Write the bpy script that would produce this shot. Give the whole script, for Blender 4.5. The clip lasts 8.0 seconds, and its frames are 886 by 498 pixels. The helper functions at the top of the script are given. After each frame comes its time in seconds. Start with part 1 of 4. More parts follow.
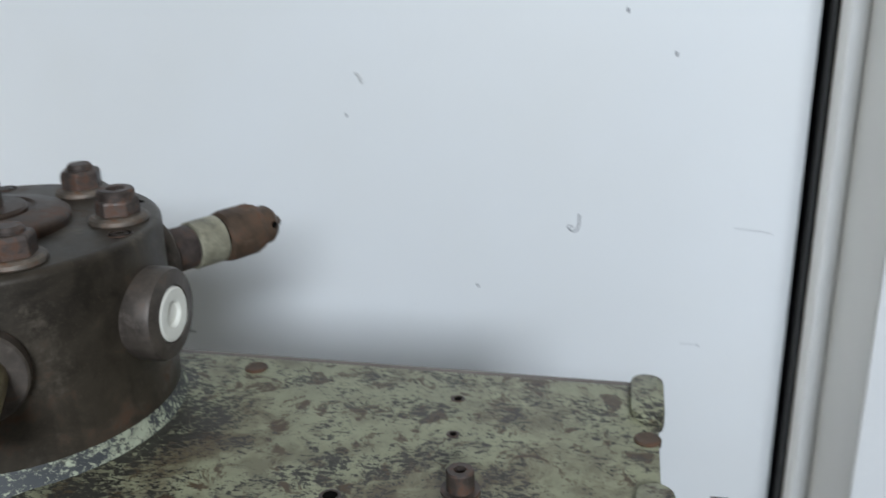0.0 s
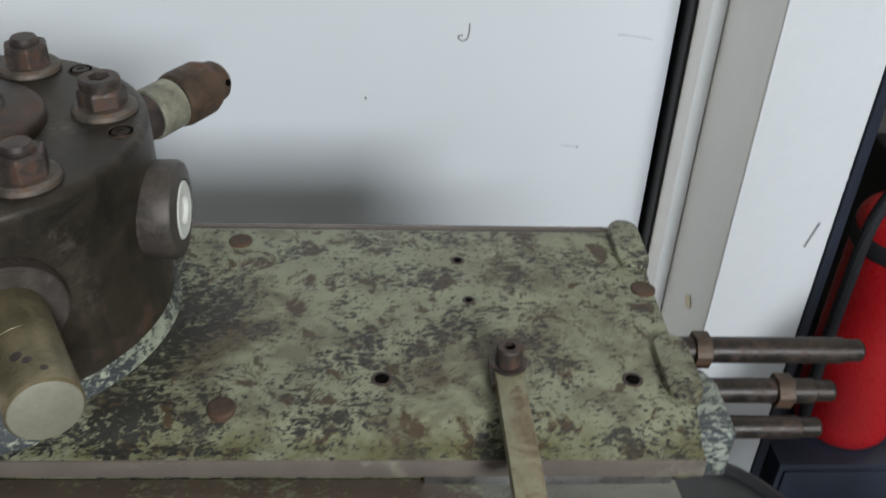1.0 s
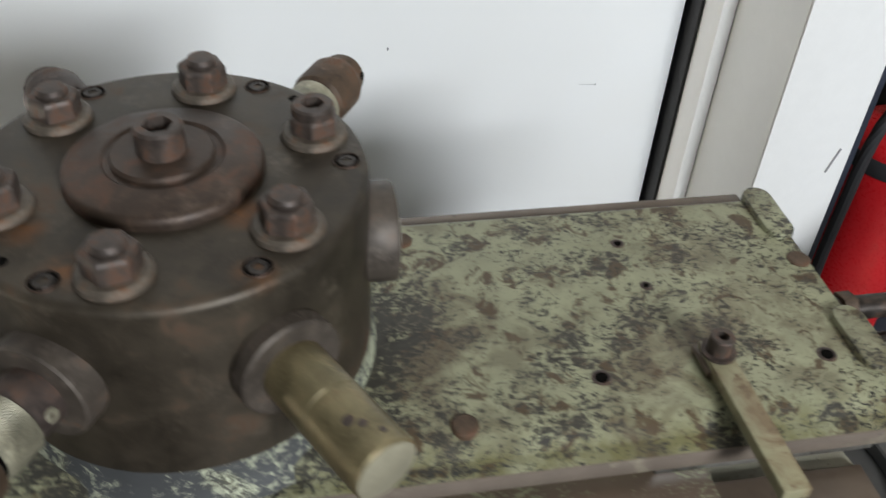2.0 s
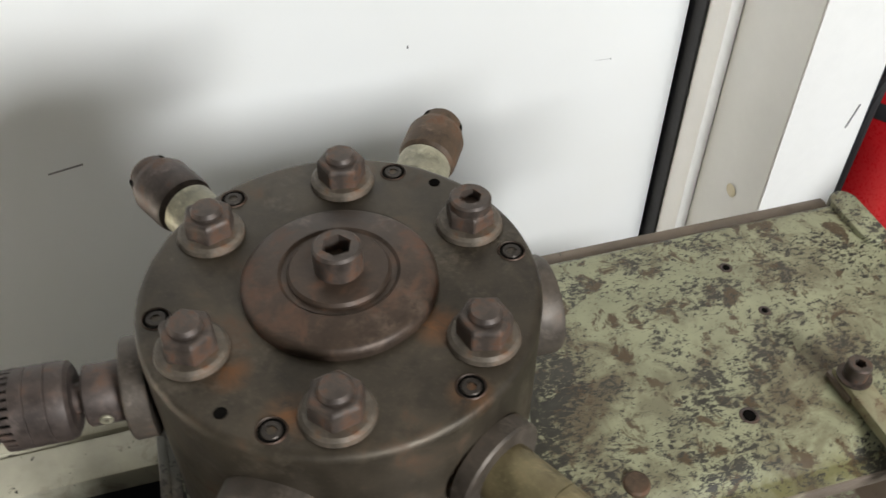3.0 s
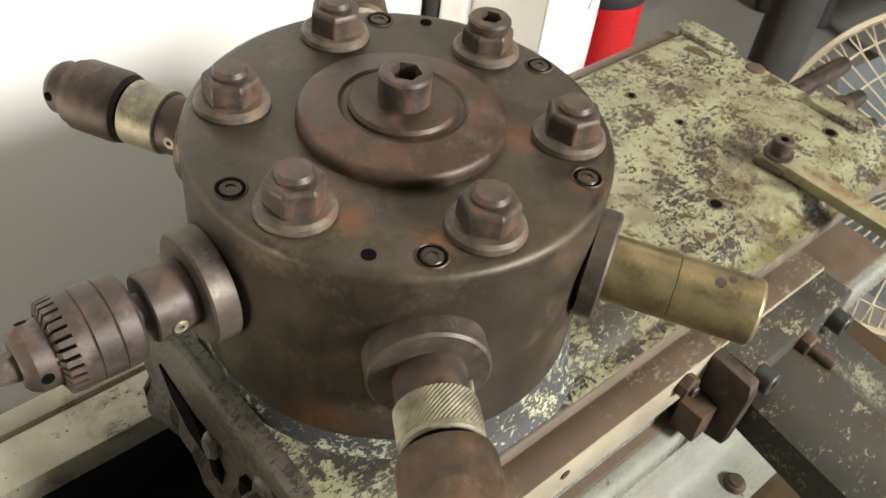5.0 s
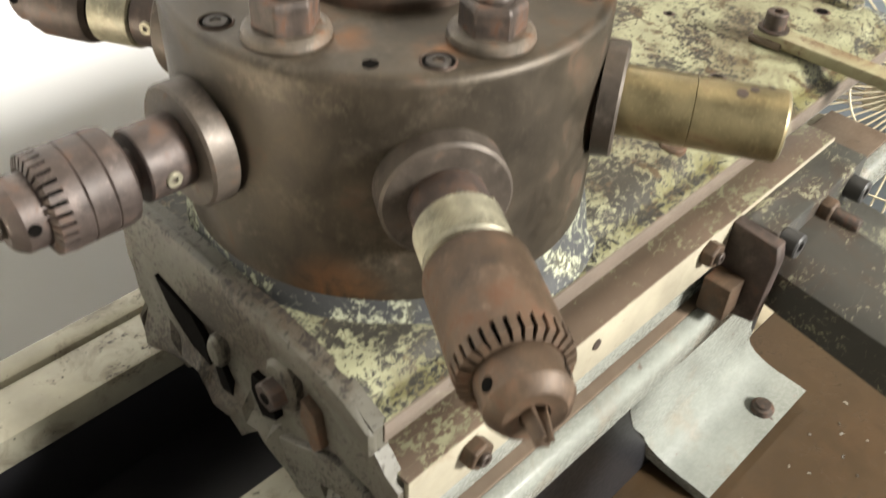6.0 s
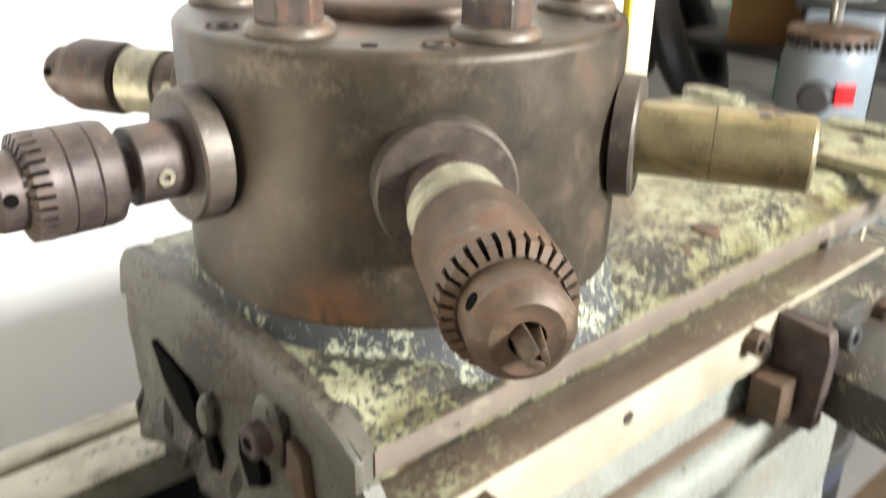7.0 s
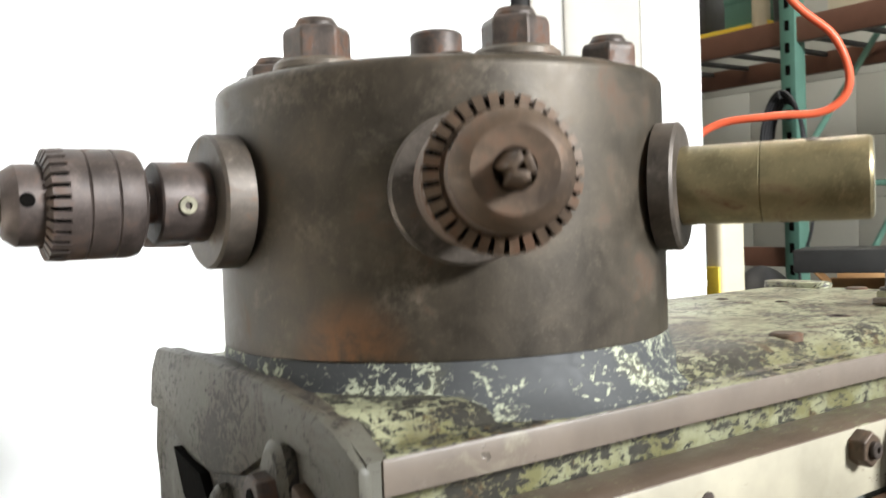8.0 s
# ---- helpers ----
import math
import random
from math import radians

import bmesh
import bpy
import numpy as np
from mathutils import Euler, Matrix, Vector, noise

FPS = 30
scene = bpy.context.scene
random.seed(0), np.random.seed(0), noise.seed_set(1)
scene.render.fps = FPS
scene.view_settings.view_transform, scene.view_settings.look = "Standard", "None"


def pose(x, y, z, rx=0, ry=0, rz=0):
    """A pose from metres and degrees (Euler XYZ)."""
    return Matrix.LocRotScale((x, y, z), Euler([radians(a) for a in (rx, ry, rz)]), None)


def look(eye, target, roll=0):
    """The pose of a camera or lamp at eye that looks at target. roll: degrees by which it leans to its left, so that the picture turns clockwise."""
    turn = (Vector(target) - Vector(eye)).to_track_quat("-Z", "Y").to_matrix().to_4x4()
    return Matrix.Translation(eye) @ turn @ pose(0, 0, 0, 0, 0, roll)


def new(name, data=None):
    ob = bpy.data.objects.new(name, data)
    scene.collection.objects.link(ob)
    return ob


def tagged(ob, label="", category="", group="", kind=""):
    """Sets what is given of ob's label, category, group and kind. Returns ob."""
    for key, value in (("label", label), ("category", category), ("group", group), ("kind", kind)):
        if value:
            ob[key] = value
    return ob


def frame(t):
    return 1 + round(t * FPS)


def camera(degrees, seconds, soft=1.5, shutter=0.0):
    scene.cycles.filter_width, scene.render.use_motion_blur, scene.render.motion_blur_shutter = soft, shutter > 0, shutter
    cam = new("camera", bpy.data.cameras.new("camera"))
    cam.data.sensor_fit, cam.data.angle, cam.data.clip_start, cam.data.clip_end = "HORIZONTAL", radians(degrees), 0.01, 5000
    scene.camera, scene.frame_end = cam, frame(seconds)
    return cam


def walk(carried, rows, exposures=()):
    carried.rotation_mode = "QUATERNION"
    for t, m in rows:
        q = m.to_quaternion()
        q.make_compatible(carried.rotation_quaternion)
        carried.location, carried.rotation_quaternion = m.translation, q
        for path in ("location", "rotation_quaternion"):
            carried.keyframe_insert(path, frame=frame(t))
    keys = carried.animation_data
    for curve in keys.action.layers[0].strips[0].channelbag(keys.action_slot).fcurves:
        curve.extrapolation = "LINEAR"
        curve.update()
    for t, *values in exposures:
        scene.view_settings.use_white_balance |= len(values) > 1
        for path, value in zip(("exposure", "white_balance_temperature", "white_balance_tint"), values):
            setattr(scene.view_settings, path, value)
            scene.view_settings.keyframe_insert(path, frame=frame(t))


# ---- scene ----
cam = camera(52.3, 8.0, 1.5, 0.5)
PATH = [
    (0, (0.448, -0.534, 0.337), (0.054, 1.311, -0.327), -1.3),
    (0.2, (0.412, -0.529, 0.366), (0.17, 1.294, -0.421), -0.2),
    (0.5, (0.341, -0.514, 0.386), (0.31, 1.252, -0.552), 2.3),
    (1, (0.283, -0.517, 0.414), (0.379, 1.127, -0.722), 2.5),
    (1.5, (0.221, -0.514, 0.438), (0.337, 1.044, -0.81), 0.6),
    (2, (0.072, -0.457, 0.463), (0.394, 1.034, -0.831), 3.5),
    (2.2, (0.03, -0.427, 0.475), (0.399, 1.028, -0.846), 3.8),
    (3.3, (-0.078, -0.357, 0.546), (0.354, 0.97, -0.886), -0.9),
    (3.5, (-0.109, -0.347, 0.541), (0.404, 0.938, -0.903), 0.3),
    (4, (-0.193, -0.328, 0.503), (0.574, 0.842, -0.926), 3.6),
    (4.2, (-0.215, -0.333, 0.483), (0.622, 0.809, -0.929), 5.4),
    (5.3, (-0.281, -0.299, 0.425), (0.792, 0.664, -0.961), 7.6),
    (5.5, (-0.285, -0.307, 0.406), (0.791, 0.669, -0.968), 6.4),
    (5.8, (-0.3, -0.324, 0.373), (0.792, 0.671, -0.975), 4.9),
    (6, (-0.31, -0.336, 0.344), (0.797, 0.687, -0.971), 3.1),
    (6.5, (-0.318, -0.379, 0.283), (0.775, 0.764, -0.941), 0.2),
    (6.8, (-0.316, -0.388, 0.241), (0.85, 0.893, -0.757), -0.1),
    (7, (-0.315, -0.383, 0.225), (0.91, 0.967, -0.597), 1.0),
    (7.1, (-0.318, -0.387, 0.207), (0.942, 1.006, -0.478), 0.6),
    (7.3, (-0.315, -0.394, 0.174), (0.958, 1.079, -0.285), -0.2),
    (7.5, (-0.309, -0.403, 0.144), (0.94, 1.132, -0.143), -1.1),
    (7.6, (-0.305, -0.407, 0.129), (0.926, 1.154, -0.092), -1.4),
    (8, (-0.292, -0.41, 0.073), (0.867, 1.22, 0.013), -2.1),
]
walk(cam, [(t, look(eye, target, roll)) for t, eye, target, roll in PATH],
     [(0.0, -1.25, 5900, 9), (0.5, -1.5, 6000, 9), (1.0, -1.3, 6100, 9), (2.0, -0.95, 6400, 10), (3.5, -0.53, 6900, 10), (5.5, 0.24, 7500, 12), (6.0, 0.45, 7300, 12), (6.5, 0.6, 7100, 12), (7.0, 0.85, 6900, 11), (8.0, 0.3, 6600, 10)])

# ---- light ----
world = bpy.data.worlds.new("world")
scene.world = world
world.use_nodes = True
wn = world.node_tree
sky = wn.nodes.new("ShaderNodeTexSky")
sky.sky_type = 'NISHITA'
sky.sun_disc = False
sky.sun_elevation, sky.sun_rotation = radians(48), radians(150)
wn.links.new(sky.outputs[0], wn.nodes["Background"].inputs[0])
wn.nodes["Background"].inputs[1].default_value = 0.12


def area_lamp(name, m, sx, sy, watts, colour):
    d = bpy.data.lights.new(name, 'AREA')
    d.shape, d.size, d.size_y, d.energy, d.color = 'RECTANGLE', sx, sy, watts, colour
    ob = new(name, d)
    ob.matrix_world = m
    return ob


FLOOR = -1.05
CEIL = 3.2
# daylight from a high window in the south wall; the rest are added fills
area_lamp("window_daylight", look((1.75, -4.38, 2.05), (0.1, 0.5, -0.1)), 1.1, 0.9, 580, (0.93, 0.97, 1.0))
# soft fill added from the south-west; no window is known there
area_lamp("southwest_fill", look((-2.0, -4.38, 2.55), (0.0, 0.3, 0.0)), 1.0, 0.9, 16, (0.96, 0.98, 1.0))
# low fill added to brighten the lower left of the wall panel
area_lamp("low_west_fill", look((-2.75, 0.3, -0.81), (-0.2, 0.6, -0.7)), 0.8, 0.4, 68, (1.0, 0.93, 0.8))
# weak fill added from the east side; its door is made up
area_lamp("east_side_fill", look((5.2, -1.9, -0.05), (0.2, 0.5, -0.2)), 2.3, 1.9, 14, (0.95, 0.975, 1.0))
# warm overhead fill added to tint the shaded areas; no fitting hangs here
area_lamp("warm_top_fill", look((1.2, -0.2, CEIL - 0.12), (1.2, -0.2, 0)), 2.4, 0.25, 14, (1.0, 0.85, 0.62))
# second overhead fill, added to brighten the rack and far wall
area_lamp("rack_fill", look((3.0, 1.9, CEIL - 0.12), (3.0, 1.9, 0)), 2.4, 0.25, 58, (1.0, 0.94, 0.84))


# ---- materials ----
class Mat:
    """A small wrapper to write node materials shortly."""

    def __init__(self, name):
        self.m = bpy.data.materials.new(name)
        self.m.use_nodes = True
        self.t = self.m.node_tree
        self.b = self.t.nodes["Principled BSDF"]
        self.co = self.t.nodes.new("ShaderNodeTexCoord").outputs["Object"]

    def noise(self, scale, detail=5, rough=0.6, stretch=None, distort=0.0):
        co = self.co
        if stretch:
            mp = self.t.nodes.new("ShaderNodeMapping")
            mp.inputs["Scale"].default_value = stretch
            self.t.links.new(co, mp.inputs[0])
            co = mp.outputs[0]
        n = self.t.nodes.new("ShaderNodeTexNoise")
        n.inputs["Scale"].default_value, n.inputs["Detail"].default_value = scale, detail
        n.inputs["Roughness"].default_value, n.inputs["Distortion"].default_value = rough, distort
        self.t.links.new(co, n.inputs["Vector"])
        return n.outputs["Fac"]

    def cells(self, scale):
        n = self.t.nodes.new("ShaderNodeTexVoronoi")
        n.inputs["Scale"].default_value = scale
        self.t.links.new(self.co, n.inputs["Vector"])
        return n.outputs["Distance"]

    def step(self, fac, lo, hi, a=0.0, b=1.0):
        n = self.t.nodes.new("ShaderNodeMapRange")
        n.inputs[1].default_value, n.inputs[2].default_value, n.inputs[3].default_value, n.inputs[4].default_value = lo, hi, a, b
        self.t.links.new(fac, n.inputs[0])
        return n.outputs[0]

    def math(self, op, a, b):
        n = self.t.nodes.new("ShaderNodeMath")
        n.operation = op
        for k, v in enumerate((a, b)):
            if isinstance(v, (int, float)):
                n.inputs[k].default_value = v
            else:
                self.t.links.new(v, n.inputs[k])
        return n.outputs[0]

    def mix(self, fac, a, b):
        n = self.t.nodes.new("ShaderNodeMix")
        n.data_type = 'RGBA'
        self.t.links.new(fac, n.inputs[0])
        for k, v in ((6, a), (7, b)):
            if isinstance(v, tuple):
                n.inputs[k].default_value = (*v, 1)
            else:
                self.t.links.new(v, n.inputs[k])
        return n.outputs[2]

    def set(self, base=None, rough=None, metal=None, spec=None):
        for key, v in (("Base Color", base), ("Roughness", rough), ("Metallic", metal), ("Specular IOR Level", spec)):
            if v is None:
                continue
            if isinstance(v, tuple):
                self.b.inputs[key].default_value = (*v, 1)
            elif isinstance(v, (int, float)):
                self.b.inputs[key].default_value = v
            else:
                self.t.links.new(v, self.b.inputs[key])
        return self

    def bump(self, height, strength, dist=0.001):
        n = self.t.nodes.new("ShaderNodeBump")
        n.inputs["Strength"].default_value, n.inputs["Distance"].default_value = strength, dist
        self.t.links.new(height, n.inputs["Height"])
        self.t.links.new(n.outputs[0], self.b.inputs["Normal"])
        return self


def plain(name, base, rough=0.5, metal=0.0, vary=0.25, scale=30, bump=0.15):
    """A surface with soft stains and a fine grain."""
    m = Mat(name)
    dark = tuple(c * (1 - vary) for c in base)
    light = tuple(min(1, c * (1 + vary)) for c in base)
    big, fine = m.noise(scale * 0.25, 3), m.noise(scale * 6, 6, 0.7)
    fac = m.math('ADD', m.math('MULTIPLY', big, 0.65), m.math('MULTIPLY', fine, 0.35))
    m.set(m.mix(m.step(fac, 0.3, 0.7), dark, light), m.step(fine, 0.2, 0.8, max(0.05, rough - 0.12), min(1, rough + 0.12)), metal)
    return m.bump(fine, bump).m


def steel(name, base, rust, amount, rough=0.45, metal=0.65, scale=14, patch=None):
    """Oiled old steel, with rust where amount allows it, and dull wear."""
    m = Mat(name)
    big, mid, fine = m.noise(scale, 4, 0.55), m.noise(scale * 4, 6, 0.7, distort=0.6), m.noise(420, 5, 0.7)
    grime = m.mix(m.step(m.math('ADD', m.math('MULTIPLY', big, 0.6), m.math('MULTIPLY', mid, 0.4)), 0.36, 0.62), tuple(c * 0.45 for c in base), tuple(c * 1.3 for c in base))
    grime = m.mix(m.step(fine, 0.55, 0.75, 0, 0.35), grime, tuple(min(1, c * 2.0) for c in base))
    worn = m.math('MULTIPLY', m.step(m.noise(scale * 1.7, 5, 0.7, distort=0.4), 0.55, 0.7), m.step(m.noise(170, 4, 0.7), 0.4, 0.6))
    grime = m.mix(m.math('MULTIPLY', worn, 0.75), grime, tuple(min(1, c * 2.1 + 0.02) for c in base))
    streak = m.noise(60, 3, 0.6, stretch=(1, 1, 0.08))
    grime = m.mix(m.step(streak, 0.56, 0.7, 0, 0.4), grime, tuple(c * 0.45 for c in base))
    spot = m.step(m.math('ADD', m.math('MULTIPLY', mid, 0.6), m.math('MULTIPLY', big, 0.5)), 0.62 - amount, 0.74 - amount)
    for x, y, z, r in patch or ():
        # orange rust patches
        gap = m.t.nodes.new("ShaderNodeVectorMath")
        gap.operation = 'DISTANCE'
        m.t.links.new(m.co, gap.inputs[0])
        gap.inputs[1].default_value = (x, y, z)
        near = m.math('MULTIPLY', m.step(gap.outputs["Value"], r, r * 0.2), m.step(mid, 0.34, 0.56))
        grime = m.mix(near, grime, (0.145, 0.066, 0.027))
    m.set(m.mix(spot, grime, rust), m.math('ADD', m.step(mid, 0.2, 0.8, rough - 0.12, rough + 0.14), m.math('MULTIPLY', spot, 0.18)),
          m.step(spot, 0, 1, metal, metal * 0.35))
    return m.bump(m.math('ADD', fine, mid), 0.18, 0.0006).m


def worn_paint(name, paint, under, stain, chips=0.5, stains=0.5, rough=0.42, round_turret=False):
    """Old machine enamel, chipped down to a dark primer, with brown oil stains."""
    m = Mat(name)
    area = m.noise(9, 3, 0.5)
    patch = m.noise(34, 6, 0.68, distort=0.8)
    chip = m.noise(290, 7, 0.76, stretch=(0.6, 1, 1), distort=0.5)
    film = m.mix(m.step(m.noise(22, 4), 0.3, 0.7), tuple(c * 0.78 for c in paint), tuple(min(1, c * 1.12) for c in paint))
    film = m.mix(m.step(m.math('ADD', m.math('MULTIPLY', area, 0.55), m.math('MULTIPLY', patch, 0.5)), 0.60 - 0.1 * stains, 0.72 - 0.1 * stains, 0, 0.85), film, stain)
    lift = m.math('ADD', m.math('MULTIPLY', chip, 0.62), m.math('ADD', m.math('MULTIPLY', patch, 0.32), m.math('MULTIPLY', m.noise(11, 3), 0.28)))
    if round_turret:
        # more wear where chips and coolant gather round the turret and along the front slope
        xy = m.t.nodes.new("ShaderNodeSeparateXYZ")
        m.t.links.new(m.co, xy.inputs[0])
        far = m.math('SQRT', m.math('ADD', m.math('MULTIPLY', xy.outputs[0], xy.outputs[0]), m.math('MULTIPLY', xy.outputs[1], xy.outputs[1])), 0.0)
        lift = m.math('ADD', lift, m.step(far, 0.125, 0.185, 0.05, 0.0))
        lift = m.math('ADD', lift, m.step(xy.outputs[1], -0.088, -0.106, 0.0, 0.012))
        moss = m.math('MULTIPLY', m.step(xy.outputs[1], -0.106, -0.118), m.step(m.noise(30, 5, 0.7), 0.42, 0.58, 0, 0.85))
        film = m.mix(moss, film, (0.13, 0.12, 0.045))
        # brown oil stains and rust runs on the flat top
        film = m.mix(m.step(m.noise(40, 6, 0.7, distort=0.5), 0.55, 0.60, 0, 0.95), film, (0.062, 0.036, 0.016))
        film = m.mix(m.step(m.noise(13, 5, 0.65), 0.53, 0.64, 0, 0.6), film, (0.10, 0.082, 0.048))
        film = m.mix(m.step(m.noise(150, 5, 0.75, stretch=(0.7, 1, 1)), 0.60, 0.635, 0, 0.85), film, (0.055, 0.042, 0.028))
    bare = m.step(lift, 0.735 - 0.12 * chips, 0.75 - 0.12 * chips)
    dots = m.step(m.noise(95, 3, 0.5), 0.715, 0.73)
    bare = m.math('MAXIMUM', bare, dots)
    base = m.mix(m.step(patch, 0.35, 0.65), under, tuple(c * 1.9 for c in under))
    m.set(m.mix(bare, film, base), m.step(chip, 0.2, 0.8, rough - 0.1, rough + 0.16), m.step(bare, 0, 1, 0.0, 0.35))
    m.bump(m.math('ADD', m.math('MULTIPLY', bare, -1.0), m.math('MULTIPLY', chip, 0.3)), 0.35, 0.0007)
    return m.m


TURRET = steel("turret_steel", (0.060, 0.048, 0.034), (0.085, 0.047, 0.027), 0.015, 0.47, 0.52, 11, [(-0.10, -0.068, 0.014, 0.032), (0.047, -0.047, 0.146, 0.018), (-0.045, -0.086, 0.146, 0.018), (-0.072, -0.048, 0.146, 0.016), (0.05, -0.098, 0.146, 0.015), (0.03, 0.10, 0.146, 0.016)])
TURRET_TOP = steel("turret_top_steel", (0.058, 0.039, 0.028), (0.105, 0.05, 0.03), 0.05, 0.48, 0.45, 13)
BOLT = steel("bolt_steel", (0.080, 0.062, 0.052), (0.105, 0.053, 0.032), 0.07, 0.50, 0.42, 40)
WASHER = steel("washer_steel", (0.11, 0.09, 0.07), (0.13, 0.06, 0.028), 0.02, 0.5, 0.4, 30)
CHUCK = steel("chuck_steel", (0.084, 0.064, 0.056), (0.10, 0.058, 0.04), 0.06, 0.52, 0.42, 26)
CHUCK_BROWN = steel("brown_chuck_steel", (0.098, 0.064, 0.041), (0.12, 0.06, 0.034), 0.05, 0.56, 0.35, 26)
FLANGE = steel("flange_steel", (0.092, 0.075, 0.061), (0.13, 0.07, 0.04), 0.0, 0.5, 0.42, 22)
BRIGHT = steel("bright_steel", (0.42, 0.42, 0.40), (0.2, 0.13, 0.07), -0.12, 0.32, 0.9, 20)
BRASS = steel("tarnished_brass", (0.27, 0.225, 0.125), (0.16, 0.085, 0.045), 0.04, 0.38, 0.65, 13)
NICKEL = steel("dull_nickel", (0.31, 0.29, 0.21), (0.2, 0.16, 0.08), -0.06, 0.48, 0.35, 30)
# near-black without gloss, paints the shade inside holes, grooves and slots
RECESS_SHADE = plain("recess_shade", (0.004, 0.0035, 0.003), 0.9)
RECESS_SHADE.node_tree.nodes["Principled BSDF"].inputs["Specular IOR Level"].default_value = 0.05
WHITE_PLASTIC = plain("white_plastic", (0.72, 0.70, 0.62), 0.4, vary=0.1)
GREEN_PAINT = worn_paint("pale_green_enamel", (0.27, 0.272, 0.17), (0.03, 0.028, 0.023), (0.085, 0.058, 0.031), 0.76, 0.75, 0.42, True)
GREEN_EDGE = worn_paint("chipped_green_enamel", (0.34, 0.36, 0.29), (0.055, 0.06, 0.062), (0.13, 0.115, 0.055), 0.95, 0.75)
SEAT_PAINT = worn_paint("dark_seat_paint", (0.042, 0.044, 0.045), (0.25, 0.26, 0.19), (0.085, 0.08, 0.04), 0.85, 0.6, 0.62)
BAR_PAINT = worn_paint("yellowed_bar_paint", (0.30, 0.28, 0.17), (0.10, 0.07, 0.045), (0.16, 0.10, 0.05), 0.35, 0.7)
PATCHY = worn_paint("brown_steel_with_paint_rests", (0.125, 0.09, 0.065), (0.17, 0.17, 0.11), (0.085, 0.055, 0.036), 0.8, 0.6, 0.36)
CREAM_PAINT = worn_paint("cream_enamel", (0.34, 0.31, 0.235), (0.075, 0.06, 0.045), (0.19, 0.13, 0.08), 0.16, 0.5)
BROWN_STEEL = worn_paint("oily_brown_steel", (0.135, 0.10, 0.072), (0.055, 0.045, 0.035), (0.09, 0.06, 0.04), 0.2, 0.6, 0.36)
FLANGE_EDGE = worn_paint("bare_flange_edge", (0.155, 0.125, 0.10), (0.09, 0.075, 0.06), (0.30, 0.28, 0.2), 0.25, 0.2, 0.36)
CASTING = worn_paint("grey_green_casting", (0.098, 0.092, 0.072), (0.022, 0.019, 0.016), (0.05, 0.034, 0.021), 0.85, 1.15, 0.52)
BED_PAINT = worn_paint("pale_bed_enamel", (0.23, 0.243, 0.217), (0.12, 0.10, 0.085), (0.22, 0.19, 0.15), 0.08, 0.45, 0.24)
WAY = worn_paint("oily_bed_way", (0.35, 0.33, 0.255), (0.045, 0.04, 0.034), (0.12, 0.10, 0.07), 0.45, 0.55, 0.4)
DARK_BRACKET = worn_paint("dark_bracket_paint", (0.05, 0.05, 0.044), (0.17, 0.17, 0.12), (0.05, 0.032, 0.022), 0.6, 0.9, 0.4)
PAN = worn_paint("oily_pan", (0.062, 0.038, 0.019), (0.034, 0.024, 0.014), (0.075, 0.044, 0.022), 0.5, 0.8, 0.34)
def gloss_white():
    """Smooth white enamel, a little wavy, with faint yellowing and dust."""
    m = Mat("white_painted_steel")
    m.set(m.mix(m.step(m.noise(1.6, 3), 0.35, 0.7), (0.86, 0.87, 0.87), (0.83, 0.83, 0.81)), 0.38, 0.0, 0.9)
    m.b.inputs["Coat Weight"].default_value, m.b.inputs["Coat Roughness"].default_value = 0.9, 0.44
    m.set(m.mix(m.step(m.noise(60, 6, 0.75), 0.66, 0.78, 0, 0.25), m.b.inputs["Base Color"].links[0].from_socket, (0.55, 0.54, 0.5)))
    return m.bump(m.noise(5, 2), 0.05, 0.004).m


WALL_WHITE = gloss_white()
POST_GREY = plain("grey_painted_post", (0.74, 0.745, 0.73), 0.4, vary=0.06, scale=5, bump=0.03)
POST_WHITE = plain("white_painted_post", (0.86, 0.855, 0.84), 0.38, vary=0.05, scale=8, bump=0.04)
CONCRETE = plain("concrete_floor", (0.15, 0.145, 0.135), 0.6, vary=0.3, scale=6, bump=0.2)
# wall tone kept dark to hold down bounce light in the room
SHOP_WALL = plain("cream_block_wall", (0.18, 0.17, 0.145), 0.8, vary=0.1, scale=5)
FAR_WALL = plain("pale_block_wall", (0.46, 0.45, 0.39), 0.85, vary=0.06, scale=4)
# ceiling tone lowered likewise, so little light comes back down
CEILING = plain("ceiling_board", (0.15, 0.15, 0.145), 0.8, vary=0.06, scale=4)
RED = plain("red_enamel", (0.50, 0.012, 0.016), 0.3, vary=0.1)
RUBBER = plain("black_rubber", (0.02, 0.02, 0.022), 0.6)
MARK = plain("graphite_mark", (0.23, 0.23, 0.24), 0.6)
PALE_FACE = plain("pale_turned_face", (0.25, 0.23, 0.165), 0.5, 0.1, vary=0.4, scale=60)
ROD = steel("dark_rod_steel", (0.042, 0.034, 0.028), (0.07, 0.04, 0.026), 0.05, 0.42, 0.6, 30)
SMUDGE = plain("faint_grey_smudge", (0.58, 0.58, 0.57), 0.5, vary=0.1)
ORANGE_HOSE = plain("orange_hose", (0.80, 0.13, 0.055), 0.4, vary=0.08)
RACK_GREEN = plain("rack_green", (0.085, 0.19, 0.145), 0.5, vary=0.2)
RACK_ORANGE = plain("rack_orange", (0.12, 0.055, 0.034), 0.5, vary=0.2)
CARDBOARD = plain("cardboard", (0.45, 0.26, 0.11), 0.8, vary=0.12)
MACHINE_GREY = plain("machine_blue_grey", (0.16, 0.19, 0.215), 0.45, vary=0.2)
DARK_IRON = plain("dark_iron", (0.035, 0.035, 0.034), 0.5, vary=0.4)
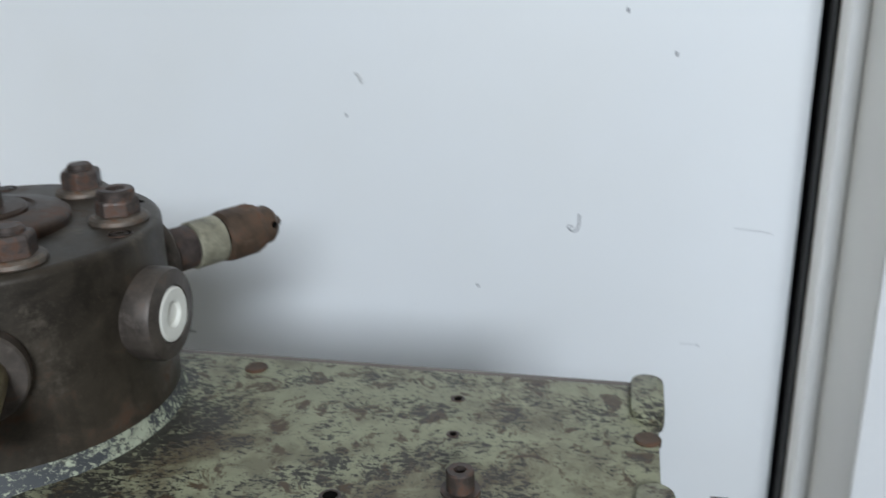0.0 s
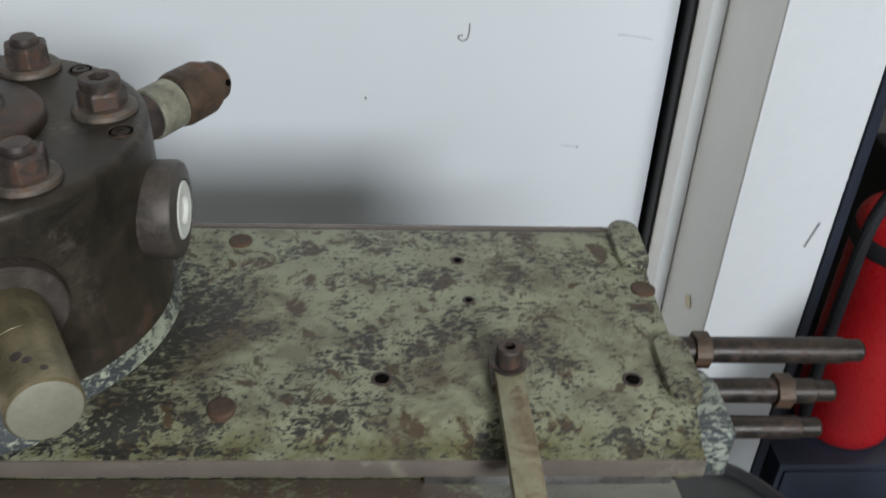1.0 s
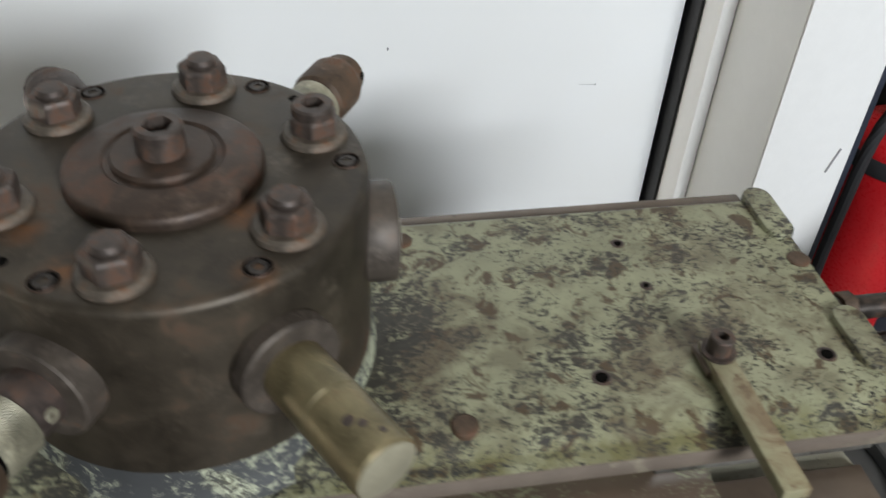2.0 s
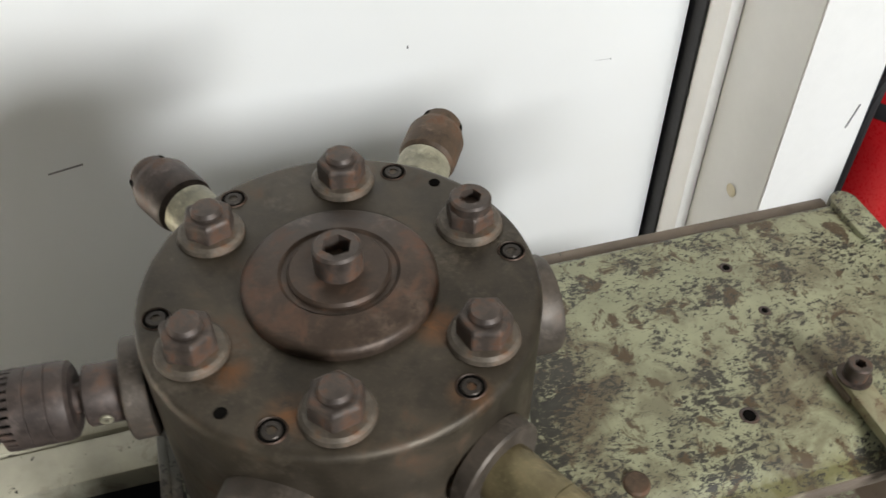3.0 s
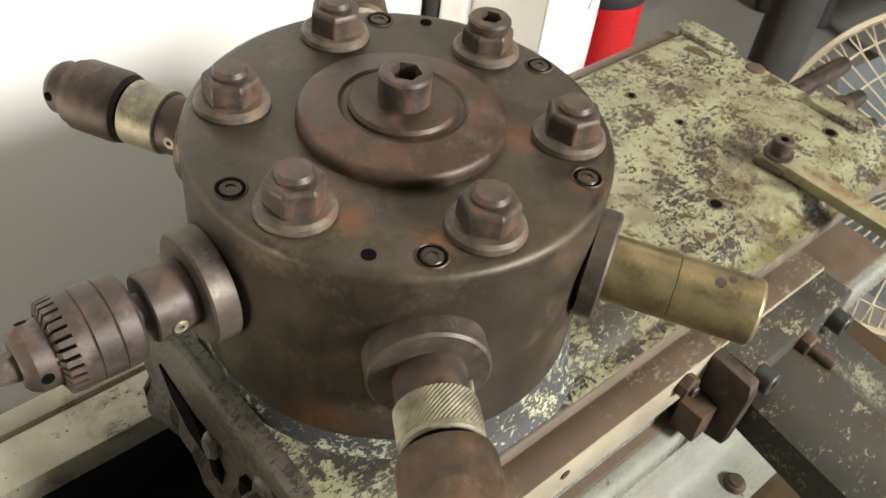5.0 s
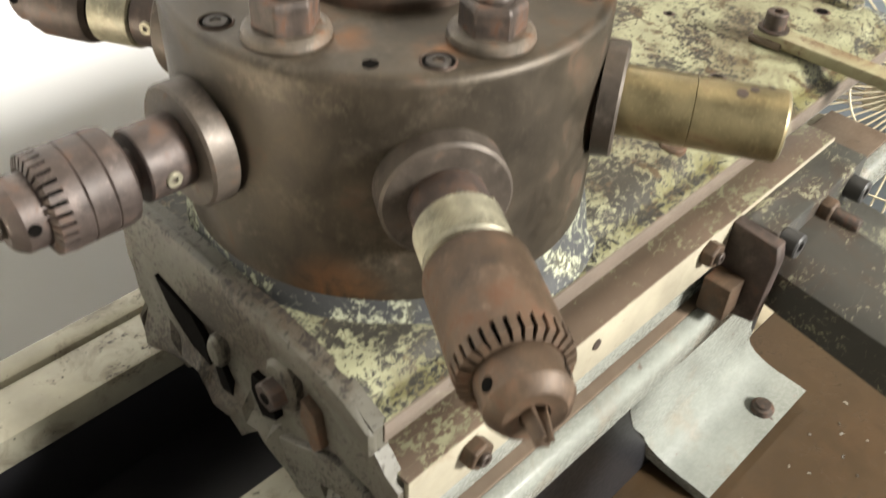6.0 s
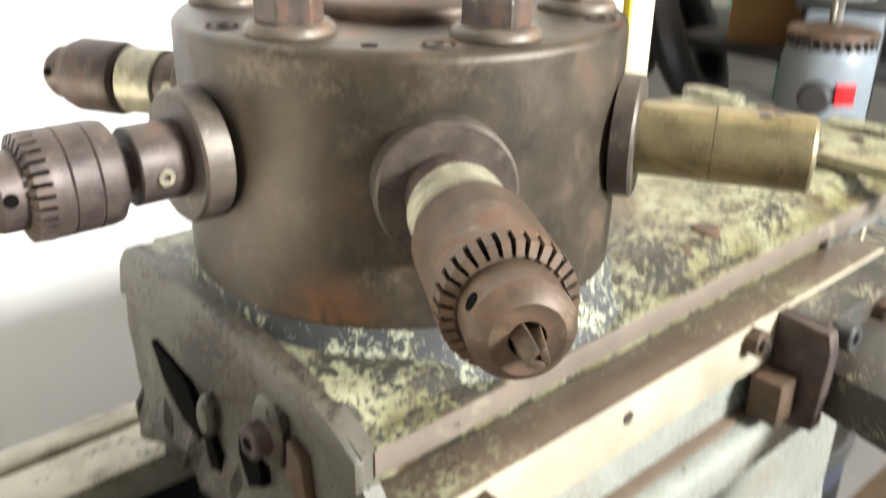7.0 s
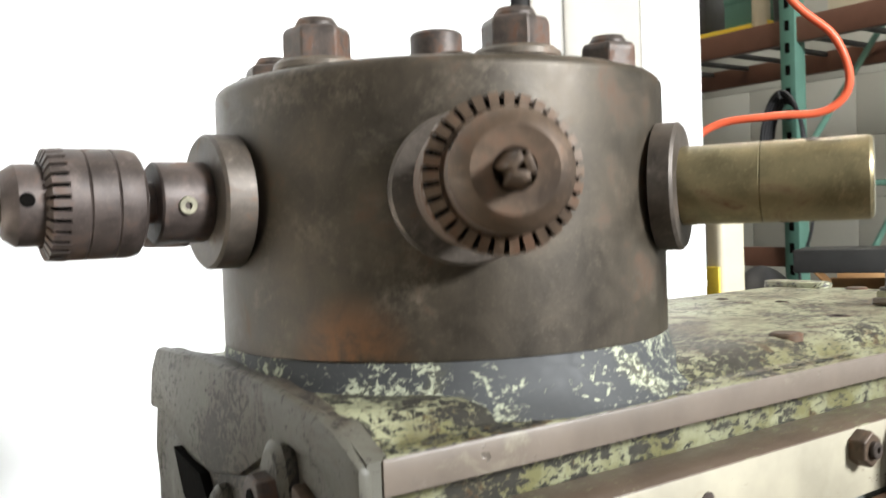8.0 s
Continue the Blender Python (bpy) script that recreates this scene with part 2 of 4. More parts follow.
BEIGE = plain("beige_enamel", (0.56, 0.50, 0.36), 0.45, vary=0.12)
YELLOW = plain("yellow_plastic", (0.72, 0.52, 0.05), 0.45)
NAVY = plain("navy_panel", (0.02, 0.025, 0.04), 0.5, vary=0.4)
# black of the cases, also laid on bed insides and gap as shade
BLACK_PAINT_AND_SHADE = plain("black_paint_and_shade", (0.012, 0.012, 0.014), 0.45, vary=0.3)


# ---- mesh helpers ----
def part(name, bm, material, parent=None, label="", smooth=True, m=None):
    """Links a bmesh as one mesh object, under a thing or a part."""
    bmesh.ops.recalc_face_normals(bm, faces=bm.faces)
    me = bpy.data.meshes.new(name)
    bm.to_mesh(me)
    bm.free()
    me.materials.append(material)
    if smooth:
        me.shade_smooth()
        me.set_sharp_from_angle(angle=radians(32))
    ob = new(name, me)
    if m is not None:
        ob.matrix_basis = m
    if parent:
        ob.parent = parent
    if label:
        ob["label"] = label
    return ob


def thing(name, label, category, m=None, group="", kind=""):
    ob = new(name)
    ob.empty_display_size = 0.02
    if m is not None:
        ob.matrix_world = m
    return tagged(ob, label, category, group, kind)


def lathe(profile, seg=48, bm=None, m=None, close=True):
    """Turns (radius, height) pairs round the z axis."""
    bm = bm or bmesh.new()
    rings = []
    for r, z in profile:
        if r < 1e-6:
            rings.append([bm.verts.new((0, 0, z))])
        else:
            rings.append([bm.verts.new((r * math.cos(2 * math.pi * k / seg), r * math.sin(2 * math.pi * k / seg), z)) for k in range(seg)])
    made = [v for ring in rings for v in ring]
    for a, b in zip(rings, rings[1:]):
        for k in range(seg):
            j = (k + 1) % seg
            if len(a) == 1 and len(b) > 1:
                bm.faces.new((a[0], b[k], b[j]))
            elif len(b) == 1 and len(a) > 1:
                bm.faces.new((a[k], a[j], b[0]))
            elif len(a) > 1:
                bm.faces.new((a[k], a[j], b[j], b[k]))
    if close:
        for ring in (rings[0], rings[-1]):
            if len(ring) > 1:
                bm.faces.new(ring)
    if m is not None:
        bmesh.ops.transform(bm, matrix=m, verts=made)
    return bm


def box(x0, x1, y0, y1, z0, z1, bevel=0.0015, bm=None, seg=2, m=None):
    own = bmesh.new()
    bmesh.ops.create_cube(own, size=1)
    bmesh.ops.transform(own, matrix=Matrix.Translation(((x0 + x1) / 2, (y0 + y1) / 2, (z0 + z1) / 2)) @ Matrix.Diagonal((x1 - x0, y1 - y0, z1 - z0, 1)), verts=own.verts)
    if bevel:
        bmesh.ops.bevel(own, geom=own.edges[:], offset=bevel, segments=seg, affect='EDGES', profile=0.5)
    if m is not None:
        bmesh.ops.transform(own, matrix=m, verts=own.verts)
    return join(bm, own)


def join(bm, own):
    if bm is None:
        return own
    me = bpy.data.meshes.new("tmp")
    own.to_mesh(me)
    own.free()
    bm.from_mesh(me)
    bpy.data.meshes.remove(me)
    return bm


def prism(outline, lo, hi, axis='z', bevel=0.001, bm=None, seg=2):
    """Extrudes a closed outline along an axis; outline pairs are the two other axes in order."""
    own = bmesh.new()

    def place(a, b, c):
        return {'x': (c, a, b), 'y': (a, c, b), 'z': (a, b, c)}[axis]
    low = [own.verts.new(place(a, b, lo)) for a, b in outline]
    high = [own.verts.new(place(a, b, hi)) for a, b in outline]
    own.faces.new(low), own.faces.new(high)
    n = len(outline)
    for k in range(n):
        own.faces.new((low[k], low[(k + 1) % n], high[(k + 1) % n], high[k]))
    if bevel:
        bmesh.ops.recalc_face_normals(own, faces=own.faces)
        edges = [e for e in own.edges if len(e.link_faces) == 2 and e.calc_face_angle(0) > radians(25)]
        bmesh.ops.bevel(own, geom=edges, offset=bevel, segments=seg, affect='EDGES', profile=0.5)
    return join(bm, own)


def tube(points, r, seg=10, bm=None):
    """A round bar or hose along a list of points."""
    own = bmesh.new()
    pts = [Vector(p) for p in points]
    rings, up = [], Vector((0.13, 0.27, 0.95)).normalized()
    for k, p in enumerate(pts):
        d = (pts[min(k + 1, len(pts) - 1)] - pts[max(k - 1, 0)]).normalized()
        side = d.cross(up).normalized()
        top = side.cross(d)
        rings.append([own.verts.new(p + r * (math.cos(2 * math.pi * j / seg) * side + math.sin(2 * math.pi * j / seg) * top)) for j in range(seg)])
    for a, b in zip(rings, rings[1:]):
        for j in range(seg):
            own.faces.new((a[j], a[(j + 1) % seg], b[(j + 1) % seg], b[j]))
    own.faces.new(rings[0]), own.faces.new(rings[-1])
    return join(bm, own)


def curve_points(ctrl, n=8):
    """A smooth line through control points."""
    out, c = [], [Vector(p) for p in ctrl]
    for k in range(len(c) - 1):
        p0, p1, p2, p3 = c[max(k - 1, 0)], c[k], c[k + 1], c[min(k + 2, len(c) - 1)]
        for j in range(n):
            u = j / n
            out.append(0.5 * ((2 * p1) + (p2 - p0) * u + (2 * p0 - 5 * p1 + 4 * p2 - p3) * u * u + (3 * p1 - p0 - 3 * p2 + p3) * u ** 3))
    return out + [c[-1]]


def hexagon(af, turn=0.0):
    r = af / math.sqrt(3)
    return [(r * math.cos(radians(60 * k) + turn), r * math.sin(radians(60 * k) + turn)) for k in range(6)]


def arc(cx, cy, r, a0, a1, n):
    return [(cx + r * math.cos(radians(a0 + (a1 - a0) * k / n)), cy + r * math.sin(radians(a0 + (a1 - a0) * k / n))) for k in range(n + 1)]


def hex_nut(af, h, turn=0.0, chamfer=True):
    """A hexagon head with turned-off corners."""
    bm = bmesh.new()
    rings = []
    for z, f in ((0, 1.0), (h * 0.82, 1.0), (h, 0.90 if chamfer else 1.0)):
        rings.append([bm.verts.new((x * f, y * f, z)) for x, y in hexagon(af, turn)])
    for a, b in zip(rings, rings[1:]):
        for k in range(6):
            bm.faces.new((a[k], a[(k + 1) % 6], b[(k + 1) % 6], b[k]))
    bm.faces.new(rings[0]), bm.faces.new(rings[-1])
    bmesh.ops.bevel(bm, geom=bm.edges[:], offset=af * 0.025, segments=1, affect='EDGES')
    return bm


def socket_head(r, h, af, depth, seg=28, turn=0.0):
    """A round screw head with a hexagon recess."""
    bm = bmesh.new()
    n = seg - seg % 6

    def ring(rad, z):
        return [bm.verts.new((rad * math.cos(2 * math.pi * k / n), rad * math.sin(2 * math.pi * k / n), z)) for k in range(n)]

    def hexring(z):
        out, c = [], hexagon(af, turn)
        for k in range(n):
            q, f = divmod(k * 6 / n, 1)
            a, b = Vector(c[int(q)]), Vector(c[(int(q) + 1) % 6])
            p = a.lerp(b, f)
            out.append(bm.verts.new((p.x, p.y, z)))
        return out
    rings = [ring(r, 0), ring(r, h - r * 0.12), ring(r * 0.9, h), hexring(h), hexring(h - depth)]
    for a, b in zip(rings, rings[1:]):
        for k in range(n):
            bm.faces.new((a[k], a[(k + 1) % n], b[(k + 1) % n], b[k]))
    bm.faces.new(rings[0]), bm.faces.new(rings[-1])
    return bm


def T(x, y, z):
    return Matrix.Translation((x, y, z))


def polar(r, deg, z=0.0):
    return T(r * math.cos(radians(deg)), r * math.sin(radians(deg)), z)


# ---- room ----
def wall_slab(name, x0, x1, y0, y1, z0, z1, mat, label):
    ob = part(name, box(x0, x1, y0, y1, z0, z1, 0), mat, smooth=False)
    return tagged(ob, label, "wall", kind="structure")


tagged(part("floor", box(-5, 9, -5, 6, FLOOR - 0.2, FLOOR, 0), CONCRETE, smooth=False), "grey worn concrete workshop floor", "floor", kind="structure")
# unseen ceiling added to close the room and keep sky light out
tagged(part("ceiling", box(-5, 9, -5, 6, CEIL, CEIL + 0.15, 0), CEILING, smooth=False), "unseen dark ceiling that closes the room", "ceiling", kind="structure")
WALL_Y = 0.742
tagged(part("wall_panel", box(-3.0, 0.684, WALL_Y, WALL_Y + 0.06, FLOOR, CEIL, 0.002), WALL_WHITE), "white painted steel wall panel with scuffs", "wall", kind="structure")
# backing coloured black so that the gap beside the panel looks shaded
wall_slab("wall_behind_panel", -3.0, 0.80, WALL_Y + 0.10, WALL_Y + 0.2, FLOOR, CEIL, BLACK_PAINT_AND_SHADE, "black sheet behind the white panel that darkens the gap")
# unseen wall, set close, with an opening added for the low fill
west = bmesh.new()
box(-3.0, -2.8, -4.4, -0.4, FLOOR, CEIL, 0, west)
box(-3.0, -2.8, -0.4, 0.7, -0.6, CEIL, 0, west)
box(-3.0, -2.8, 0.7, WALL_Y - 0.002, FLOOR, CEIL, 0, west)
tagged(part("wall_west", west, SHOP_WALL, smooth=False), "unseen wall with a low opening added for a fill lamp", "wall", kind="structure")
# the gap in this wall is added to let the east fill through
east = bmesh.new()
box(5.25, 5.4, -4.6, -3.1, FLOOR, CEIL, 0, east)
box(5.25, 5.4, -0.7, 5.4, FLOOR, CEIL, 0, east)
box(5.25, 5.4, -3.1, -0.7, 1.7, CEIL, 0, east)
tagged(part("wall_east", east, SHOP_WALL, smooth=False), "cream block wall with an unseen opening added for a fill lamp", "wall", kind="structure")
wall_slab("wall_north", 0.80, 5.4, 5.2, 5.4, FLOOR, CEIL, SHOP_WALL, "pale block wall behind the racks")
wall_slab("wall_side", 0.80, 0.95, WALL_Y + 0.2, 5.2, FLOOR, CEIL, SHOP_WALL, "cream partition wall beside the post")
# unseen wall; its western opening is added for the south-west fill
south = bmesh.new()
box(-3.0, -2.55, -4.6, -4.4, FLOOR, CEIL, 0, south)
box(-2.55, -1.45, -4.6, -4.4, FLOOR, 2.05, 0, south)
box(-2.55, -1.45, -4.6, -4.4, 3.05, CEIL, 0, south)
box(-1.45, 1.15, -4.6, -4.4, FLOOR, CEIL, 0, south)
box(2.35, 5.4, -4.6, -4.4, FLOOR, CEIL, 0, south)
box(1.15, 2.35, -4.6, -4.4, 2.55, CEIL, 0, south)
box(1.15, 2.35, -4.6, -4.4, FLOOR, 1.55, 0, south)
tagged(part("wall_south", south, SHOP_WALL, smooth=False), "unseen workshop wall with a high window and an added fill opening", "wall", kind="structure")

# post beside the panel: thin white trim, grey flank and white front
post = thing("wall_post", "white and grey painted steel post beside the wall panel", "post", T(-0.018, -0.022, 0), kind="structure")
# strip in the black rubber colour stands for shade in the deep gap
part("gap_shade", box(0.7125, 0.7185, 0.735, 0.86, FLOOR, CEIL, 0.002), RUBBER, post, "dark strip for the shade in the gap")
part("trim", box(0.719, 0.742, 0.682, 0.86, FLOOR, CEIL, 0.004), POST_WHITE, post)
part("flank", prism([(0.742, 0.69), (0.757, 0.536), (0.765, 0.536), (0.765, 0.86), (0.742, 0.86)], FLOOR, CEIL, 'z', 0.003), POST_GREY, post, "grey painted flank")
part("front", prism([(0.7565, 0.532), (0.907, 0.545), (0.912, 0.56), (0.912, 0.86), (0.765, 0.86), (0.765, 0.542)], FLOOR, CEIL, 'z', 0.003), POST_WHITE, post)

# ---- turret ----
turret = thing("turret", "dark oily steel turret with six bolts on top", "turret")
RT = 0.1205
TOP = 0.145
part("body", lathe([(0.1175, 0.004), (0.1192, 0.0128), (RT, 0.0136)] + [(RT - 0.006 + x, TOP - 0.006 + y) for x, y in arc(0, 0, 0.006, 0, 90, 5)] + [(0.0, TOP)], 128), TURRET, turret)
part("cover_disc", lathe([(0.0585, TOP - 0.002), (0.0585, TOP + 0.004)] + arc(0.0535, TOP + 0.004, 0.005, 0, 75, 4) + [(0.036, TOP + 0.0122), (0.034, TOP + 0.0105), (0.0, TOP + 0.0105)], 96), TURRET_TOP, turret, "brown steel cover disc")
part("hub", lathe([(0.0305, TOP + 0.008), (0.0305, TOP + 0.0125), (0.029, TOP + 0.0145), (0.0, TOP + 0.015)], 64), TURRET_TOP, turret)
part("centre_screw", socket_head(0.0145, 0.0188, 0.0155, 0.012, 36), BOLT, turret, m=T(0, 0, TOP + 0.0135) @ pose(0, 0, 0, 0, 0, 12))
for k in range(6):
    a = 17.5 + 60 * k
    wash = part("washer", lathe([(0.0205, 0), (0.0212, 0.0015), (0.0205, 0.0042), (0.0185, 0.006), (0.010, 0.0065), (0, 0.0065)], 40), WASHER, turret, m=polar(0.0935, a, TOP - 0.0005))
    h = (0.0145, 0.0150, 0.0140, 0.0160, 0.0148, 0.0152)[k]
    if k == 0:
        bm = socket_head(0.0132, 0.019, 0.0125, 0.011, 30)
        nut = part("socket_nut", bm, BOLT, turret, m=polar(0.0935, a, TOP + 0.005))
        part("nut_hexagon", hex_nut(0.0275, 0.012, 0.4), BOLT, nut, m=T(0, 0, 0.0005), smooth=False)
    else:
        nut = part("hex_nut", hex_nut(0.0278, h, (0.1, 0.9, 0.35, 0.62, 0.2, 0.8)[k]), BOLT, turret, m=polar(0.0935, a, TOP + 0.005), smooth=False)
        part("stud", lathe([(0.0098, h - 0.004), (0.0098, h + 0.002), (0.0082, h + 0.0045), (0, h + 0.0048)], 24), BOLT, nut)
    at = polar(0.107, 60 * k - 1, TOP)
    screw = part("socket_screw", socket_head(0.0060, 0.004, 0.0054, 0.0035, 24), ROD, turret, m=at @ T(0, 0, -0.0032))
    # black disc and ring put the shade of socket and bore into colour
    part("recess", lathe([(0.0029, 0.0012), (0.0029, 0.0014), (0, 0.0014)], 6), RECESS_SHADE, screw)
    part("counterbore", lathe([(0.0088, 0.0002), (0.0082, 0.0009), (0.0076, 0.0003)], 28, close=False), TURRET_TOP, turret, m=at)
    part("bore_shadow_gap", lathe([(0.0077, 0.00025), (0.0059, 0.00025)], 28, close=False), RECESS_SHADE, turret, m=at)
for a in (43, 223):
    # flat black disc, shade of the hole without any depth
    part("dowel_hole", lathe([(0.0038, 0.0), (0.0038, 0.0004), (0, 0.0004)], 20), RECESS_SHADE, turret, m=polar(0.108, a, TOP))

# ---- tools in the turret ----
AXIS = 0.0865


def tool_frame(deg):
    d = Vector((math.cos(radians(deg)), math.sin(radians(deg)), 0))
    m = d.to_track_quat('Z', 'Y').to_matrix().to_4x4()
    m.translation = (0, 0, AXIS)
    return m


def gear_ring(r0, r1, s0, s1, n):
    """Bevelled key teeth round a chuck's rim."""
    bm = bmesh.new()
    for k in range(n):
        a, w = 2 * math.pi * k / n, math.pi / n * 0.62
        v = []
        for r, s, ww in ((r0, s0, w), (r0 - 0.0005, s1 - 0.002, w), (r1, s1, w * 1.1), (r1 - 0.002, s0, w)):
            for sg in (-1, 1):
                v.append(bm.verts.new((r * math.cos(a + sg * ww), r * math.sin(a + sg * ww), s)))
        for f in ((0, 1, 3, 2), (2, 3, 5, 4), (4, 5, 7, 6), (6, 7, 1, 0), (0, 2, 4, 6), (1, 7, 5, 3)):
            bm.faces.new([v[q] for q in f])
    return bm


def tool_base(tool, s0=0.113, s1=0.133, r=0.0322):
    part("flange", lathe([(r, s0), (r, s1 - 0.0015), (r - 0.0015, s1), (0, s1)], 64), FLANGE, tool)


def facing(tool, d):
    """The turn round the tool's axis that faces the direction d."""
    v = tool.matrix_basis.to_3x3().inverted() @ Vector(d)
    return math.degrees(math.atan2(v.y, v.x))


def set_screw(tool, s, r, d):
    m = pose(0, 0, 0, 0, 0, facing(tool, d)) @ T(r - 0.001, 0, s) @ pose(0, 0, 0, 0, 90, 0)
    part("set_screw", socket_head(0.0042, 0.0022, 0.0032, 0.002, 18), NICKEL, tool, "bright set screw", m=m)


def chuck(tool, collar, band, body, nose, tip, rb, rn, mat, band_mat=None, teeth=True, knurl=False, slim=False, hole_dir=(0, -1, 0.1)):
    """A key chuck: collar, optional band, ribbed body, toothed rim, nose and jaws."""
    part("collar", lathe([(0.0185, collar[0]), (0.019, collar[0] + 0.001), (0.019, collar[1] - 0.001), (0.018, collar[1]), (0, collar[1])], 48), CHUCK, tool)
    if slim:
        part("shank", lathe([(0.0095, collar[1] - 0.002), (0.0095, body[0] + 0.002)], 28), CHUCK, tool)
    if band:
        if knurl:
            bm = bmesh.new()
            grid = [[bm.verts.new(((0.0208 + 0.0005 * ((q + k) % 2)) * math.cos(2 * math.pi * q / 110), (0.0208 + 0.0005 * ((q + k) % 2)) * math.sin(2 * math.pi * q / 110), band[0] + (band[1] - 0.004 - band[0]) * k / 16)) for q in range(110)] for k in range(17)]
            for a, b in zip(grid, grid[1:]):
                for q in range(110):
                    bm.faces.new((a[q], a[(q + 1) % 110], b[(q + 1) % 110], b[q]))
            part("knurling", bm, NICKEL, tool, "knurled pale collar", smooth=False)
        prof = [(0.0195, band[0]), (0.0208, band[0] + 0.001), (0.0208, band[1] - 0.001), (0.0195, band[1])]
        part("band", lathe(prof, 56), band_mat, tool, "pale metal band")
        # groove coloured black for the shade between band and body
        part("groove", lathe([(0.0185, band[1] - 0.002), (0.0185, body[0] + 0.002)], 40), RECESS_SHADE, tool)
    b0, b1 = body
    prof = [(rb - 0.004, b0), (rb - 0.001, b0 + 0.002), (rb, b0 + 0.006)]
    if slim:
        for g in (0.32, 0.62):
            z = b0 + (b1 - b0) * g
            prof += [(rb, z - 0.0007), (rb - 0.0006, z), (rb, z + 0.0007)]
    prof += [(rb, b1 - 0.007), (rb - 0.0012, b1 - 0.0062), (rb - 0.0022, b1 - 0.001), (rn, b1 + 0.001)]
    shell = part("sleeve", lathe(prof, 64), mat, tool)
    if teeth:
        # black cone paints shade between the key teeth
        part("tooth_gap", lathe([(rb - 0.0006, b1 - 0.0068), (rb - 0.0016, b1 - 0.0012), (rn + 0.0012, b1 + 0.0006)], 56, close=False), RECESS_SHADE, shell)
        part("gear_teeth", gear_ring(rb + 0.0003, rn + 0.0012, b1 - 0.0075, b1 + 0.0022, 30), mat, shell)
    n0, n1 = b1, nose
    head = part("nose", lathe([(rn - 0.0005, n0 - 0.002), (rn, n0 + 0.002), (rn, n1 - 0.006), (rn - 0.003, n1 - 0.0015), (rn - 0.0055, n1), (0.0062, n1 - 0.0005), (0.0055, n1 - 0.008), (0, n1 - 0.008)], 48), mat, tool)
    if slim:
        part("jaw_cone", lathe([(0.0085, n1 - 0.004), (0.0082, n1 + 0.002), (0.0048, tip), (0.003, tip + 0.0005), (0.002, tip - 0.003), (0, tip - 0.003)], 9), FLANGE, tool, smooth=False)
    for k in range(0 if slim else 3):
        m = pose(0, 0, 0, 0, 0, 120 * k + 20)
        bm = prism([(0.0008, -0.0022), (0.006, -0.003), (0.006, 0.003), (0.0008, 0.0022)], n1 - 0.007, n1 + (tip - n1) * 0.75, 'z', 0.0006)
        for v in bm.verts:
            if v.co.z > n1 and v.co.x > 0.003:
                v.co.x -= 0.0026
        part("jaw", bm, mat, tool, m=m)
    hole = pose(0, 0, 0, 0, 0, facing(tool, hole_dir)) @ T(rn - 0.0001, 0, (n0 + n1) / 2) @ pose(0, 0, 0, 0, 90, 0)
    for k in range(3):
        # key holes are black discs on the nose, their shade painted
        part("key_hole", lathe([(0.0031, 0.0), (0.0031, 0.0003), (0, 0.0003)], 18), RECESS_SHADE, tool, m=pose(0, 0, 0, 0, 0, 120 * k) @ hole)
    return tool


c = thing("drill_chuck", "dark steel key drill chuck on a slim shank", "drill chuck", tool_frame(178.0), "chucks in the turret")
tool_base(c, 0.121, 0.1355)
part("neck", lathe([(0.016, 0.108), (0.016, 0.12)], 32), CHUCK, c)
chuck(c, (0.136, 0.160), None, (0.1665, 0.206), 0.224, 0.244, 0.0246, 0.0178, CHUCK, slim=True)
set_screw(c, 0.149, 0.019, (0, -1, -0.1))
c = thing("drill_chuck", "brown steel key chuck with a knurled pale collar", "drill chuck", tool_frame(-121.0), "chucks in the turret")
tool_base(c)
chuck(c, (0.132, 0.153), (0.153, 0.176), (0.179, 0.238), 0.260, 0.275, 0.0243, 0.018, CHUCK_BROWN, NICKEL, knurl=True, hole_dir=(0.75, -0.43, 0.5))
set_screw(c, 0.143, 0.019, (0.87, -0.5, 0.15))
c = thing("drill_chuck", "small brown chuck with a cream metal band", "drill chuck", tool_frame(118.0), "chucks in the turret")
tool_base(c)
chuck(c, (0.132, 0.155), (0.155, 0.182), (0.184, 0.225), 0.241, 0.250, 0.0235, 0.0175, CHUCK, NICKEL, teeth=False)
set_screw(c, 0.143, 0.019, (-0.87, -0.5, 0.1))
c = thing("drill_chuck", "small reddish brown chuck with a cream metal band", "drill chuck", tool_frame(59.3), "chucks in the turret")
tool_base(c)
chuck(c, (0.132, 0.161), (0.161, 0.189), (0.191, 0.230), 0.247, 0.259, 0.0232, 0.0175, CHUCK_BROWN, NICKEL, teeth=False)

s = thing("tool_sleeve", "tarnished brass coloured tool sleeve on a steel flange", "tool sleeve", tool_frame(-60))
tool_base(s, 0.1205, 0.132, 0.0318)
part("neck", lathe([(0.022, 0.108), (0.022, 0.121)], 32), CHUCK, s)
part("sleeve", lathe([(0.0193, 0.131), (0.0195, 0.134), (0.0195, 0.1688), (0.019, 0.1692), (0.0195, 0.1696), (0.0195, 0.2155), (0.0184, 0.217), (0, 0.217)], 56), BRASS, s)
for q, d, z in ((0.0032, (-0.25, -0.15, 1), 0.192), (0.0024, (-0.05, -0.03, 1), 0.198), (0.002, (0.25, 0.1, 1), 0.207)):
    part("pin_hole", lathe([(q, 0.0), (q, 0.0003), (0, 0.0003)], 16), CHUCK, s, m=pose(0, 0, 0, 0, 0, facing(s, d)) @ T(0.0194, 0, z) @ pose(0, 0, 0, 0, 90, 0))
part("end_face", lathe([(0.0182, 0.2172), (0.0175, 0.2176), (0, 0.2176)], 48), PALE_FACE, s, "pale dirty end face")

